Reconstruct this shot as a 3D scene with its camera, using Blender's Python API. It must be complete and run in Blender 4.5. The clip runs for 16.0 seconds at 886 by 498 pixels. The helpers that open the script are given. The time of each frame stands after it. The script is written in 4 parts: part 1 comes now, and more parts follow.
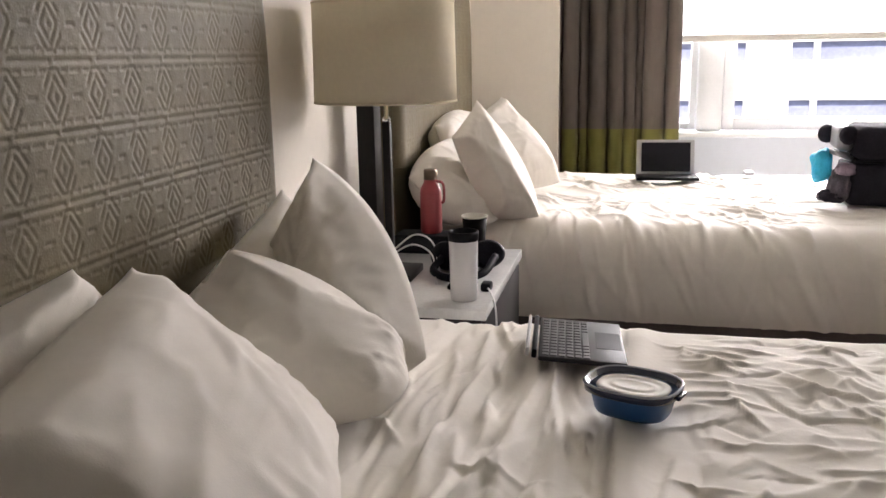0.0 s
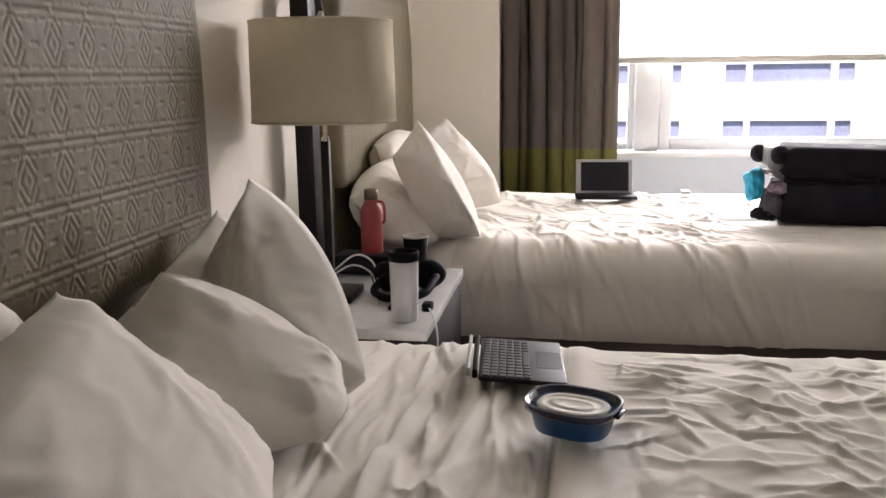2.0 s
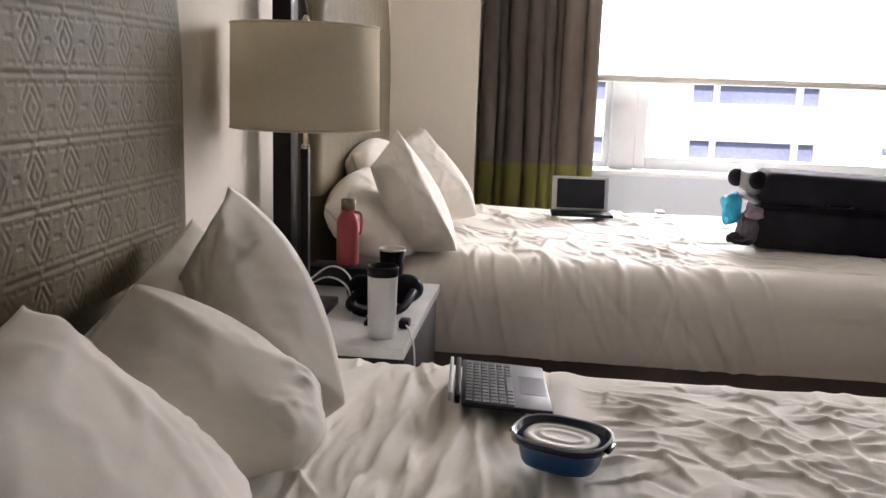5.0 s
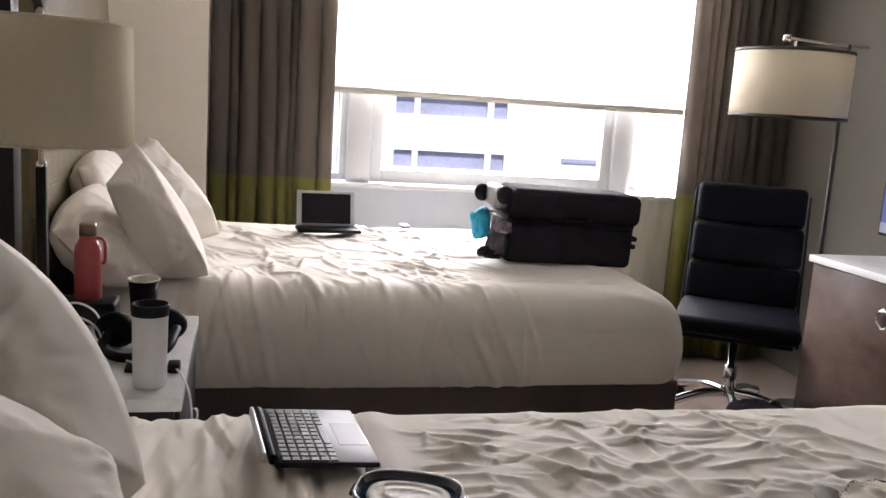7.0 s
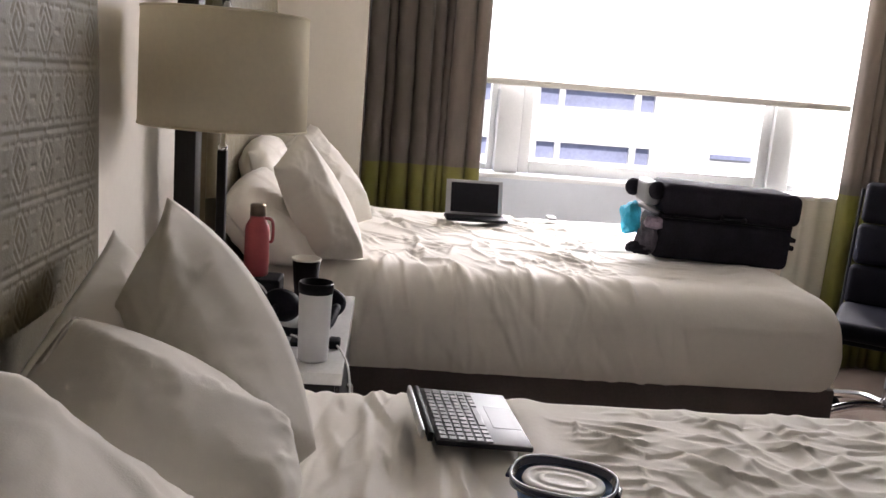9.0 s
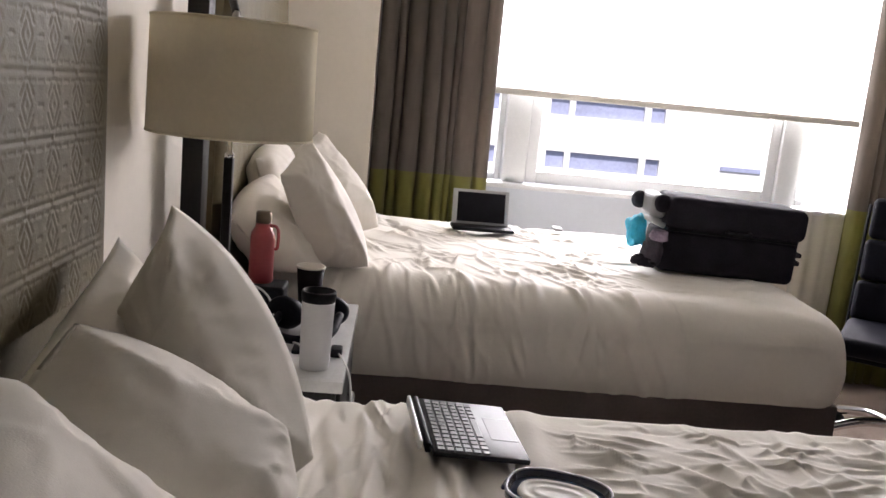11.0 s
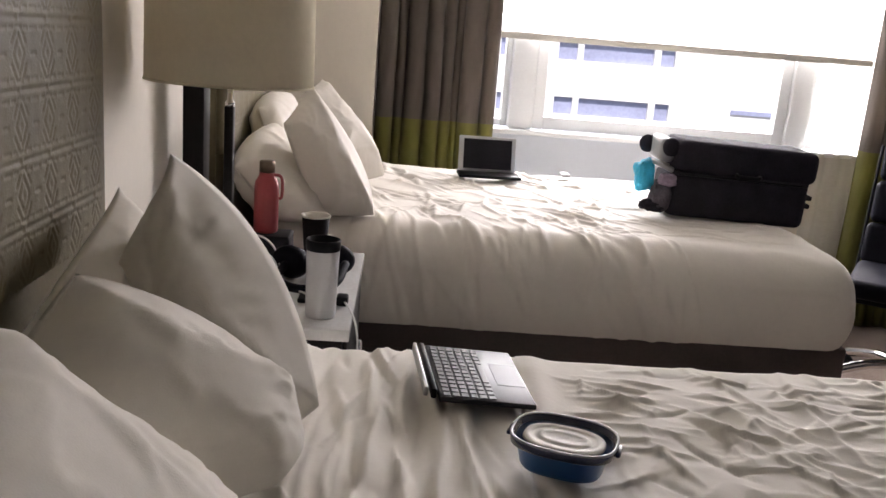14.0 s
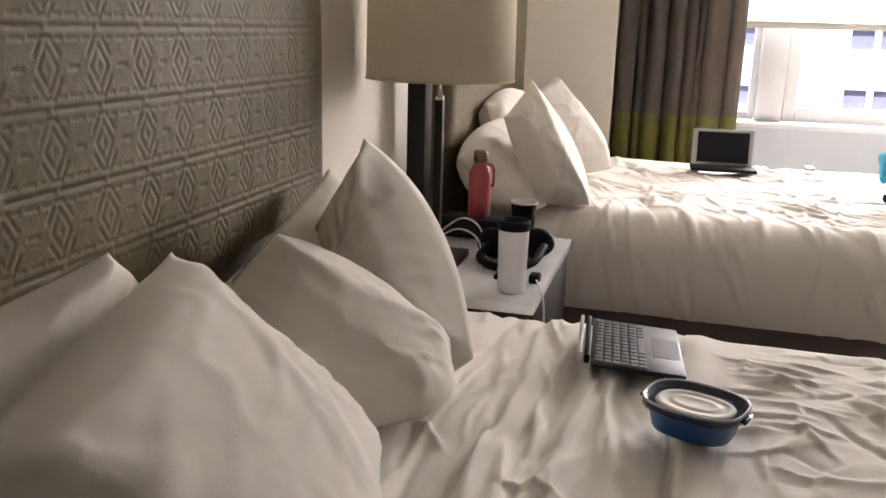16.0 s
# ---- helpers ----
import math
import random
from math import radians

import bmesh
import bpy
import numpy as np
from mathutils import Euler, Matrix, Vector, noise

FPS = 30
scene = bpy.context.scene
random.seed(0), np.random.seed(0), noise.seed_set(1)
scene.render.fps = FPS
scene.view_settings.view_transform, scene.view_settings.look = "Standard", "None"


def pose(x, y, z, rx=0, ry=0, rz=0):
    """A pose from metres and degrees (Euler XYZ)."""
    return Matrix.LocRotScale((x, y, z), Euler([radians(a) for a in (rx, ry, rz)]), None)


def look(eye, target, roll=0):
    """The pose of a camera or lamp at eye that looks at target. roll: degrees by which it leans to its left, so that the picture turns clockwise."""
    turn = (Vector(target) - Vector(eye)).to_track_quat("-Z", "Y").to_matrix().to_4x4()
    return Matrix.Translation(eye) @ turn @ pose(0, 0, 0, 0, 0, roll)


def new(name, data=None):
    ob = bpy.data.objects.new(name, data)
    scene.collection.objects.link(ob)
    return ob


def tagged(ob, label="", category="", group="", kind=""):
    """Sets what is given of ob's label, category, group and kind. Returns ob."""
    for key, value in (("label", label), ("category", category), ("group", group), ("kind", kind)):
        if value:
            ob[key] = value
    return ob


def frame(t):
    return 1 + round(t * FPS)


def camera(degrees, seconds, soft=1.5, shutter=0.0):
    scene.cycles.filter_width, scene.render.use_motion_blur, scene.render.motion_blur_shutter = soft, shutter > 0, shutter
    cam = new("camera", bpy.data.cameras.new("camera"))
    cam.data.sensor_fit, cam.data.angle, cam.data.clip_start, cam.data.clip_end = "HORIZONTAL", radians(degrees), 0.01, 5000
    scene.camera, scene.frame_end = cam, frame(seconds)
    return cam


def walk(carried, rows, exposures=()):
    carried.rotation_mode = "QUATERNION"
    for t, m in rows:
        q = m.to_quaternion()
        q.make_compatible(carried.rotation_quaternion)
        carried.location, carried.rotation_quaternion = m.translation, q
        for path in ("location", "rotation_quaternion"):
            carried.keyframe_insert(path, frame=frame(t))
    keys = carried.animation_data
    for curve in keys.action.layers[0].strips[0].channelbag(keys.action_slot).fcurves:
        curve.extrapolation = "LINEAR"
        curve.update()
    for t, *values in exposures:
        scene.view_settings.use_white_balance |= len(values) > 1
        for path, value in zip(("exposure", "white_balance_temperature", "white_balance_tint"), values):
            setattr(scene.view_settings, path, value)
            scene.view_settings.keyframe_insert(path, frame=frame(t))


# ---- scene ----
cam = camera(54.4, 16.0)
PATH = [
    (0, (0.809, 0.455, 1.209), (0.379, 2.358, 0.769), -1.0),
    (0.5, (0.821, 0.468, 1.206), (0.467, 2.381, 0.742), -1.8),
    (1, (0.82, 0.477, 1.207), (0.528, 2.393, 0.714), -1.2),
    (1.5, (0.824, 0.475, 1.214), (0.611, 2.418, 0.789), -0.2),
    (2, (0.816, 0.469, 1.207), (0.512, 2.405, 0.81), -0.7),
    (2.5, (0.81, 0.471, 1.206), (0.481, 2.401, 0.796), -0.1),
    (3, (0.811, 0.473, 1.201), (0.51, 2.404, 0.774), 0.6),
    (5.3, (0.741, 0.548, 1.223), (0.559, 2.504, 0.845), 2.5),
    (5.5, (0.711, 0.57, 1.227), (0.63, 2.523, 0.803), 3.0),
    (6, (0.626, 0.624, 1.235), (0.742, 2.584, 0.854), 0.5),
    (6.5, (0.584, 0.675, 1.226), (0.897, 2.612, 0.837), 1.7),
    (7, (0.576, 0.688, 1.227), (1.032, 2.607, 0.896), 3.8),
    (7.5, (0.548, 0.664, 1.23), (0.933, 2.595, 0.881), 4.4),
    (8, (0.522, 0.666, 1.221), (0.651, 2.618, 0.803), 3.7),
    (8.5, (0.525, 0.669, 1.218), (0.678, 2.614, 0.779), 3.8),
    (9, (0.53, 0.664, 1.226), (0.675, 2.623, 0.852), 4.6),
    (9.5, (0.546, 0.656, 1.239), (0.768, 2.612, 0.886), 4.7),
    (10, (0.549, 0.656, 1.238), (0.698, 2.618, 0.879), 4.8),
    (12.5, (0.528, 0.647, 1.231), (0.644, 2.611, 0.872), 5.6),
    (13, (0.53, 0.644, 1.227), (0.64, 2.597, 0.808), 4.0),
    (13.5, (0.521, 0.646, 1.227), (0.683, 2.595, 0.81), 6.4),
    (14, (0.552, 0.669, 1.229), (0.664, 2.609, 0.753), 4.6),
    (14.5, (0.663, 0.615, 1.243), (0.529, 2.557, 0.786), 4.1),
    (15, (0.762, 0.558, 1.239), (0.358, 2.467, 0.8), 2.0),
    (15.5, (0.775, 0.536, 1.227), (0.282, 2.419, 0.769), 0.7),
    (16, (0.757, 0.54, 1.225), (0.251, 2.408, 0.721), 1.6),
]
ROWS = [(t, look(eye, target, roll)) for t, eye, target, roll in PATH]
EXPOSURES = [(0.0, 0.72, 6800, 19), (1.5, 0.48, 6800, 19), (5.3, 0.41, 6650, 19), (7.0, 0.25, 6650, 19), (9.0, 0.27, 6650, 19), (13.5, 0.28, 6700, 19), (15.0, 0.35, 6900, 20), (16.0, 0.51, 7050, 20)]
walk(cam, ROWS, EXPOSURES)

# ---------------------------------------------------------------- world and light
world = bpy.data.worlds.new("sky")
scene.world = world
world.use_nodes = True
wn = world.node_tree
sky = wn.nodes.new("ShaderNodeTexSky")
sky.sky_type = "NISHITA"
sky.sun_disc = False
sky.sun_elevation = radians(48)
sky.sun_rotation = radians(190)
wn.nodes["Background"].inputs["Strength"].default_value = 0.15
wn.links.new(sky.outputs[0], wn.nodes["Background"].inputs["Color"])

sun_data = bpy.data.lights.new("sun", "SUN")
sun_data.energy, sun_data.angle, sun_data.color = 5.0, radians(0.5), (1.0, 0.96, 0.9)
sun = new("sun", sun_data)
sun.matrix_world = look((2.0, -20.0, 24.0), (2.0, 0.0, 0.0))

# the sky's light outside the window, above what shows below the blind
blind_light = bpy.data.lights.new("window_daylight", "AREA")
blind_light.shape, blind_light.size, blind_light.size_y = "RECTANGLE", 5.0, 2.2
blind_light.energy, blind_light.color = 800.0, (0.95, 0.97, 1.0)
lamp_ob = new("window_daylight", blind_light)
lamp_ob.matrix_world = look((2.08, 7.2, 2.52), (2.08, 0.0, 2.52))


# ---------------------------------------------------------------- materials
def material(name, base, rough=0.6, metal=0.0, vary=0.12, scale=6.0, bump=0.0, bump_scale=200.0, spec=0.5, sheen=0.0,
             stretch=(1, 1, 1), second=None, coat=0.0, thru=0.0):
    """Principled surface with colour variation at two scales and fine relief."""
    m = bpy.data.materials.new(name)
    m.use_nodes = True
    n, l = m.node_tree.nodes, m.node_tree.links
    p = n["Principled BSDF"]
    co = n.new("ShaderNodeTexCoord")
    mp = n.new("ShaderNodeMapping")
    mp.inputs["Scale"].default_value = stretch
    l.new(co.outputs["Object"], mp.inputs["Vector"])
    a, b = n.new("ShaderNodeTexNoise"), n.new("ShaderNodeTexNoise")
    a.inputs["Scale"].default_value, b.inputs["Scale"].default_value = scale, scale * 14
    a.inputs["Detail"].default_value = b.inputs["Detail"].default_value = 4
    l.new(mp.outputs[0], a.inputs["Vector"]), l.new(mp.outputs[0], b.inputs["Vector"])
    add = n.new("ShaderNodeMath")
    add.operation = "MULTIPLY_ADD"
    add.inputs[1].default_value = 0.6
    l.new(a.outputs["Fac"], add.inputs[0])
    half = n.new("ShaderNodeMath")
    half.operation = "MULTIPLY"
    half.inputs[1].default_value = 0.4
    l.new(b.outputs["Fac"], half.inputs[0]), l.new(half.outputs[0], add.inputs[2])
    ramp = n.new("ShaderNodeValToRGB")
    dark = second or tuple(c * (1 - vary) for c in base)
    light = tuple(min(1.0, c * (1 + vary)) for c in base)
    ramp.color_ramp.elements[0].position, ramp.color_ramp.elements[1].position = 0.32, 0.68
    ramp.color_ramp.elements[0].color, ramp.color_ramp.elements[1].color = (*dark, 1), (*light, 1)
    l.new(add.outputs[0], ramp.inputs[0]), l.new(ramp.outputs[0], p.inputs["Base Color"])
    p.inputs["Roughness"].default_value, p.inputs["Metallic"].default_value = rough, metal
    p.inputs["Specular IOR Level"].default_value = spec
    p.inputs["Sheen Weight"].default_value = sheen
    p.inputs["Coat Weight"].default_value = coat
    if bump:
        c = n.new("ShaderNodeTexNoise")
        c.inputs["Scale"].default_value, c.inputs["Detail"].default_value = bump_scale, 3
        l.new(mp.outputs[0], c.inputs["Vector"])
        bp = n.new("ShaderNodeBump")
        bp.inputs["Strength"].default_value, bp.inputs["Distance"].default_value = bump, 0.004
        l.new(c.outputs["Fac"], bp.inputs["Height"]), l.new(bp.outputs[0], p.inputs["Normal"])
    if thru:
        t, mix = n.new("ShaderNodeBsdfTranslucent"), n.new("ShaderNodeMixShader")
        l.new(ramp.outputs[0], t.inputs["Color"])
        mix.inputs[0].default_value = thru
        l.new(p.outputs[0], mix.inputs[1]), l.new(t.outputs[0], mix.inputs[2])
        l.new(mix.outputs[0], n["Material Output"].inputs["Surface"])
    return m


def glass(name, tint=(1, 1, 1), rough=0.0):
    m = bpy.data.materials.new(name)
    m.use_nodes = True
    p = m.node_tree.nodes["Principled BSDF"]
    p.inputs["Base Color"].default_value = (*tint, 1)
    p.inputs["Transmission Weight"].default_value = 1.0
    p.inputs["Roughness"].default_value = rough
    p.inputs["IOR"].default_value = 1.02
    return m


def translucent(name, base, share, rough=0.8, clear=0.0):
    m = bpy.data.materials.new(name)
    m.use_nodes = True
    n, l = m.node_tree.nodes, m.node_tree.links
    d, t, mix = n.new("ShaderNodeBsdfDiffuse"), n.new("ShaderNodeBsdfTranslucent"), n.new("ShaderNodeMixShader")
    w = n.new("ShaderNodeTexNoise")
    w.inputs["Scale"].default_value, w.inputs["Detail"].default_value = 90.0, 3
    r = n.new("ShaderNodeValToRGB")
    r.color_ramp.elements[0].color = (*[c * 0.9 for c in base], 1)
    r.color_ramp.elements[1].color = (*base, 1)
    co = n.new("ShaderNodeTexCoord")
    l.new(co.outputs["Object"], w.inputs["Vector"]), l.new(w.outputs["Fac"], r.inputs[0])
    l.new(r.outputs[0], d.inputs["Color"]), l.new(r.outputs[0], t.inputs["Color"])
    mix.inputs[0].default_value = share
    l.new(d.outputs[0], mix.inputs[1]), l.new(t.outputs[0], mix.inputs[2])
    if clear:
        # open weave
        c, weave = n.new("ShaderNodeBsdfTransparent"), n.new("ShaderNodeMixShader")
        weave.inputs[0].default_value = clear
        l.new(mix.outputs[0], weave.inputs[1]), l.new(c.outputs[0], weave.inputs[2])
        mix = weave
    l.new(mix.outputs[0], n["Material Output"].inputs["Surface"])
    return m


M_WALL = material("wall_paint", (0.80, 0.74, 0.645), 0.75, vary=0.03, scale=3, bump=0.08, bump_scale=160)
# white wall with the bluish grey of its shade put into the colour
M_WALL_SHADED = material("shaded_white_wall", (0.58, 0.62, 0.67), 0.7, vary=0.03, scale=3, bump=0.05, bump_scale=160)
# dark tone, also used for painted shade and to hold back bounce
M_WALL_DARK = material("dark_taupe_wall", (0.105, 0.094, 0.074), 0.75, vary=0.04, scale=3, bump=0.12, bump_scale=220)
M_CEIL = material("ceiling_paint", (0.88, 0.86, 0.81), 0.85, vary=0.02, scale=3)
M_CARPET = material("tan_carpet", (0.20, 0.145, 0.112), 0.95, vary=0.18, scale=9, bump=0.6, bump_scale=420, sheen=0.2)
M_LINEN = material("white_cotton", (0.84, 0.795, 0.725), 0.85, vary=0.03, scale=4, bump=0.14, bump_scale=70, sheen=0.15, spec=0.25)
M_PILLOW = material("pillow_cotton", (0.85, 0.80, 0.725), 0.85, vary=0.03, scale=5, bump=0.10, bump_scale=450, sheen=0.15, spec=0.25)
M_BASE = material("dark_bed_base", (0.075, 0.055, 0.05), 0.7, vary=0.2, scale=7, bump=0.2, bump_scale=300)
M_HEAD = material("embossed_taupe_vinyl", (0.142, 0.113, 0.062), 0.58, spec=0.27, vary=0.14, scale=5, bump=0.15, bump_scale=260)
M_CURTAIN = material("taupe_curtain", (0.165, 0.138, 0.116), 0.8, vary=0.12, scale=4, bump=0.25, bump_scale=350, sheen=0.08, spec=0.2, thru=0.03, stretch=(1, 1, 0.15))
M_LIME = material("lime_curtain_band", (0.200, 0.190, 0.055), 0.8, vary=0.12, scale=4, bump=0.25, bump_scale=350, sheen=0.08, spec=0.2, thru=0.03, stretch=(1, 1, 0.15))
M_FRAME = material("white_window_paint", (0.72, 0.73, 0.73), 0.45, vary=0.05, scale=6)
M_GLASS = glass("window_glass")
M_BLIND = translucent("white_blind_fabric", (0.85, 0.85, 0.83), 0.55, clear=0.35)
M_SHEER = translucent("white_sheer_voile", (0.90, 0.89, 0.83), 0.72, clear=0.25)
M_BLINDBAR = material("beige_blind_bar", (0.62, 0.60, 0.53), 0.5, vary=0.06)
M_SHADE = translucent("cream_linen_shade", (0.90, 0.82, 0.66), 0.28)
M_SHADE_TRIM = material("dark_shade_trim", (0.04, 0.03, 0.025), 0.6)
M_DARKWOOD = material("espresso_wood", (0.014, 0.011, 0.011), 0.45, vary=0.35, scale=3, stretch=(6, 6, 0.6), spec=0.2)
M_CHROME = material("polished_chrome", (0.75, 0.75, 0.76), 0.12, 1.0, vary=0.03)
M_STEEL = material("brushed_steel", (0.48, 0.45, 0.41), 0.3, 1.0, vary=0.08)
M_STONE = material("white_marble", (0.70, 0.70, 0.69), 0.18, vary=0.10, scale=7, coat=0.2)
M_BROWN = material("walnut_veneer", (0.080, 0.052, 0.042), 0.25, vary=0.22, scale=2.2, stretch=(1, 5, 9), coat=0.1)
M_LEATHER = material("black_leather", (0.008, 0.008, 0.012), 0.5, spec=0.06, vary=0.3, scale=10, bump=0.25, bump_scale=240)
M_CASE = material("black_suitcase_fabric", (0.022, 0.020, 0.027), 0.9, spec=0.10, vary=0.3, scale=14, bump=0.3, bump_scale=380)
M_BLACK = material("black_plastic", (0.012, 0.012, 0.014), 0.45, vary=0.2, spec=0.08)
M_BRONZE = material("bronze_metal", (0.26, 0.20, 0.15), 0.38, 1.0, vary=0.1)
M_GREYP = material("grey_plastic", (0.26, 0.26, 0.27), 0.45, vary=0.1)
M_SILVER = material("silver_aluminium", (0.45, 0.45, 0.46), 0.35, 0.6, vary=0.06)
M_CYAN = material("cyan_nylon", (0.010, 0.42, 0.66), 0.55, vary=0.25, scale=16, bump=0.3, bump_scale=120)
M_LILAC = material("grey_lilac_fabric", (0.085, 0.075, 0.095), 0.8, vary=0.7, scale=18)
M_SCARF = material("pale_lilac_fabric", (0.26, 0.20, 0.26), 0.8, vary=0.3, scale=18)
M_RED = material("coral_red_bottle", (0.43, 0.070, 0.075), 0.35, vary=0.08, coat=0.2)
M_CUPWHITE = material("white_tumbler", (0.66, 0.66, 0.67), 0.4, vary=0.03, coat=0.1)
M_FILM = glass("clear_film", (0.93, 0.92, 0.90), 0.12)
M_PAPER = material("cream_paper", (0.74, 0.70, 0.62), 0.7, vary=0.05)
M_CUPDARK = material("dark_paper_sleeve", (0.012, 0.009, 0.010), 0.6, vary=0.25, spec=0.08)
M_BLUE = material("blue_plastic", (0.007, 0.068, 0.21), 0.35, vary=0.1, coat=0.2)
M_NAVY = material("navy_rim_plastic", (0.02, 0.025, 0.06), 0.25, vary=0.1, coat=0.3)
M_LIP = material("pale_blue_plastic", (0.30, 0.32, 0.38), 0.25, vary=0.1, coat=0.3)
M_LID = material("milky_lid_plastic", (0.88, 0.85, 0.78), 0.6, vary=0.08, scale=20)
M_CABLE = material("white_cable", (0.62, 0.62, 0.61), 0.5, vary=0.04)
M_SCREEN = material("dark_screen_glass", (0.02, 0.019, 0.024), 0.14, vary=0.1)
M_KEY = material("grey_keys", (0.055, 0.055, 0.06), 0.45, vary=0.1, spec=0.35)
M_DECK = material("dark_grey_deck", (0.026, 0.026, 0.03), 0.36, 0.0, vary=0.08, spec=0.24)
M_FACADE = material("pale_facade_plaster", (0.78, 0.78, 0.77), 0.8, vary=0.05, scale=0.8)
M_FACWIN = material("blue_tinted_glass", (0.29, 0.32, 0.46), 0.5, vary=0.2, scale=0.7)
M_STREET = material("asphalt", (0.06, 0.06, 0.06), 0.9, vary=0.2, scale=2)


# ---------------------------------------------------------------- mesh helpers
def part(name, bm, mat, parent=None, label="", smooth=True):
    """Links a bmesh as one mesh object, under a thing where one is given."""
    me = bpy.data.meshes.new(name)
    bm.to_mesh(me)
    bm.free()
    for mt in (mat if isinstance(mat, (list, tuple)) else (mat,)):
        me.materials.append(mt)
    if smooth:
        for pl in me.polygons:
            pl.use_smooth = True
        if smooth == "auto":
            me.set_sharp_from_angle(angle=radians(35))
    ob = new(name, me)
    if parent:
        ob.parent = parent
    if label:
        tagged(ob, label)
    return ob


def thing(name, label, category, m=None, group="", kind=""):
    ob = new(name)
    ob.empty_display_size = 0.05
    if m is not None:
        ob.matrix_world = m
    return tagged(ob, label, category, group, kind)


def box(bm, x0, x1, y0, y1, z0, z1, bevel=0.0, seg=2):
    r = bmesh.ops.create_cube(bm, size=1.0)
    vs = r["verts"]
    for v in vs:
        v.co = Vector(((x0 + x1) / 2 + v.co.x * (x1 - x0), (y0 + y1) / 2 + v.co.y * (y1 - y0), (z0 + z1) / 2 + v.co.z * (z1 - z0)))
    if bevel:
        es = {e for v in vs for e in v.link_edges}
        bmesh.ops.bevel(bm, geom=list(es), offset=bevel, segments=seg, affect="EDGES", profile=0.5)
    return bm


def boxed(*a, **k):
    return box(bmesh.new(), *a, **k)


def lathe(profile, seg=40, bm=None, at=(0, 0, 0)):
    """A body of revolution from (radius, height) pairs."""
    bm = bm or bmesh.new()
    rings = []
    for r, z in profile:
        if r < 1e-5:
            rings.append([bm.verts.new((at[0], at[1], at[2] + z))])
        else:
            rings.append([bm.verts.new((at[0] + r * math.cos(2 * math.pi * i / seg), at[1] + r * math.sin(2 * math.pi * i / seg), at[2] + z)) for i in range(seg)])
    for a, b in zip(rings, rings[1:]):
        for i in range(seg):
            j = (i + 1) % seg
            if len(a) == 1 and len(b) == 1:
                continue
            if len(a) == 1:
                bm.faces.new((a[0], b[j], b[i]))
            elif len(b) == 1:
                bm.faces.new((a[i], a[j], b[0]))
            else:
                bm.faces.new((a[i], a[j], b[j], b[i]))
    bmesh.ops.recalc_face_normals(bm, faces=bm.faces)
    return bm


def tube(points, radius, seg=8, bm=None, steps=8):
    """A round tube along a smooth curve through the points."""
    bm = bm or bmesh.new()
    pts = [Vector(p) for p in points]
    path = []
    ext = [pts[0] * 2 - pts[1]] + pts + [pts[-1] * 2 - pts[-2]]
    for i in range(1, len(ext) - 2):
        p0, p1, p2, p3 = ext[i - 1:i + 3]
        for k in range(steps):
            t = k / steps
            path.append(0.5 * ((2 * p1) + (p2 - p0) * t + (2 * p0 - 5 * p1 + 4 * p2 - p3) * t * t + (3 * p1 - p0 - 3 * p2 + p3) * t ** 3))
    path.append(pts[-1])
    rings, side = [], None
    for i, p in enumerate(path):
        d = (path[min(i + 1, len(path) - 1)] - path[max(i - 1, 0)]).normalized()
        if side is None:
            side = d.orthogonal().normalized()
        side = (side - d * side.dot(d)).normalized()
        up = d.cross(side)
        rings.append([bm.verts.new(p + radius * (side * math.cos(2 * math.pi * k / seg) + up * math.sin(2 * math.pi * k / seg))) for k in range(seg)])
    for a, b in zip(rings, rings[1:]):
        for k in range(seg):
            bm.faces.new((a[k], a[(k + 1) % seg], b[(k + 1) % seg], b[k]))
    bm.faces.new(rings[0][::-1]), bm.faces.new(rings[-1])
    return bm


def ridge(v):
    """Sharp-crested noise from 0 to 1."""
    return 1.0 - abs(noise.noise(v)) * 2.0


# ---------------------------------------------------------------- the room
X0, X1, Y0, Y1, H, F = -0.08, 3.72, -3.4, 5.42, 2.5, -0.19


def structure(name, bm, mat, label, category, smooth=False):
    return tagged(part(name, bm, mat, None, smooth=smooth), label, category, kind="structure")


structure("floor", boxed(X0 - 0.2, X1 + 0.2, Y0 - 0.2, 5.7, F - 0.2, F), M_CARPET, "tan low-pile carpet floor of a hotel room", "floor")
structure("ceiling", boxed(X0 - 0.2, X1 + 0.2, Y0 - 0.2, 5.7, H, H + 0.2), M_CEIL, "plain off-white painted ceiling", "ceiling")
structure("wall_west", boxed(X0 - 0.2, X0, Y0 - 0.2, 5.7, F, H), M_WALL, "cream painted wall behind the headboards", "wall")
structure("wall_east", boxed(X1, X1 + 0.2, Y0 - 0.2, 5.7, F, H), M_WALL_DARK, "dark taupe wall behind the dresser", "wall")
# out of view; set far back and dark so little light bounces off it
structure("wall_south", boxed(X0, X1, Y0 - 0.2, Y0, F, H), M_WALL_DARK, "unseen wall behind the camera, dark to cut bounced light", "wall")
structure("wall_column", boxed(X0, 0.395, 5.16, Y1, F, H), M_WALL, "cream painted wall return beside the window", "wall")

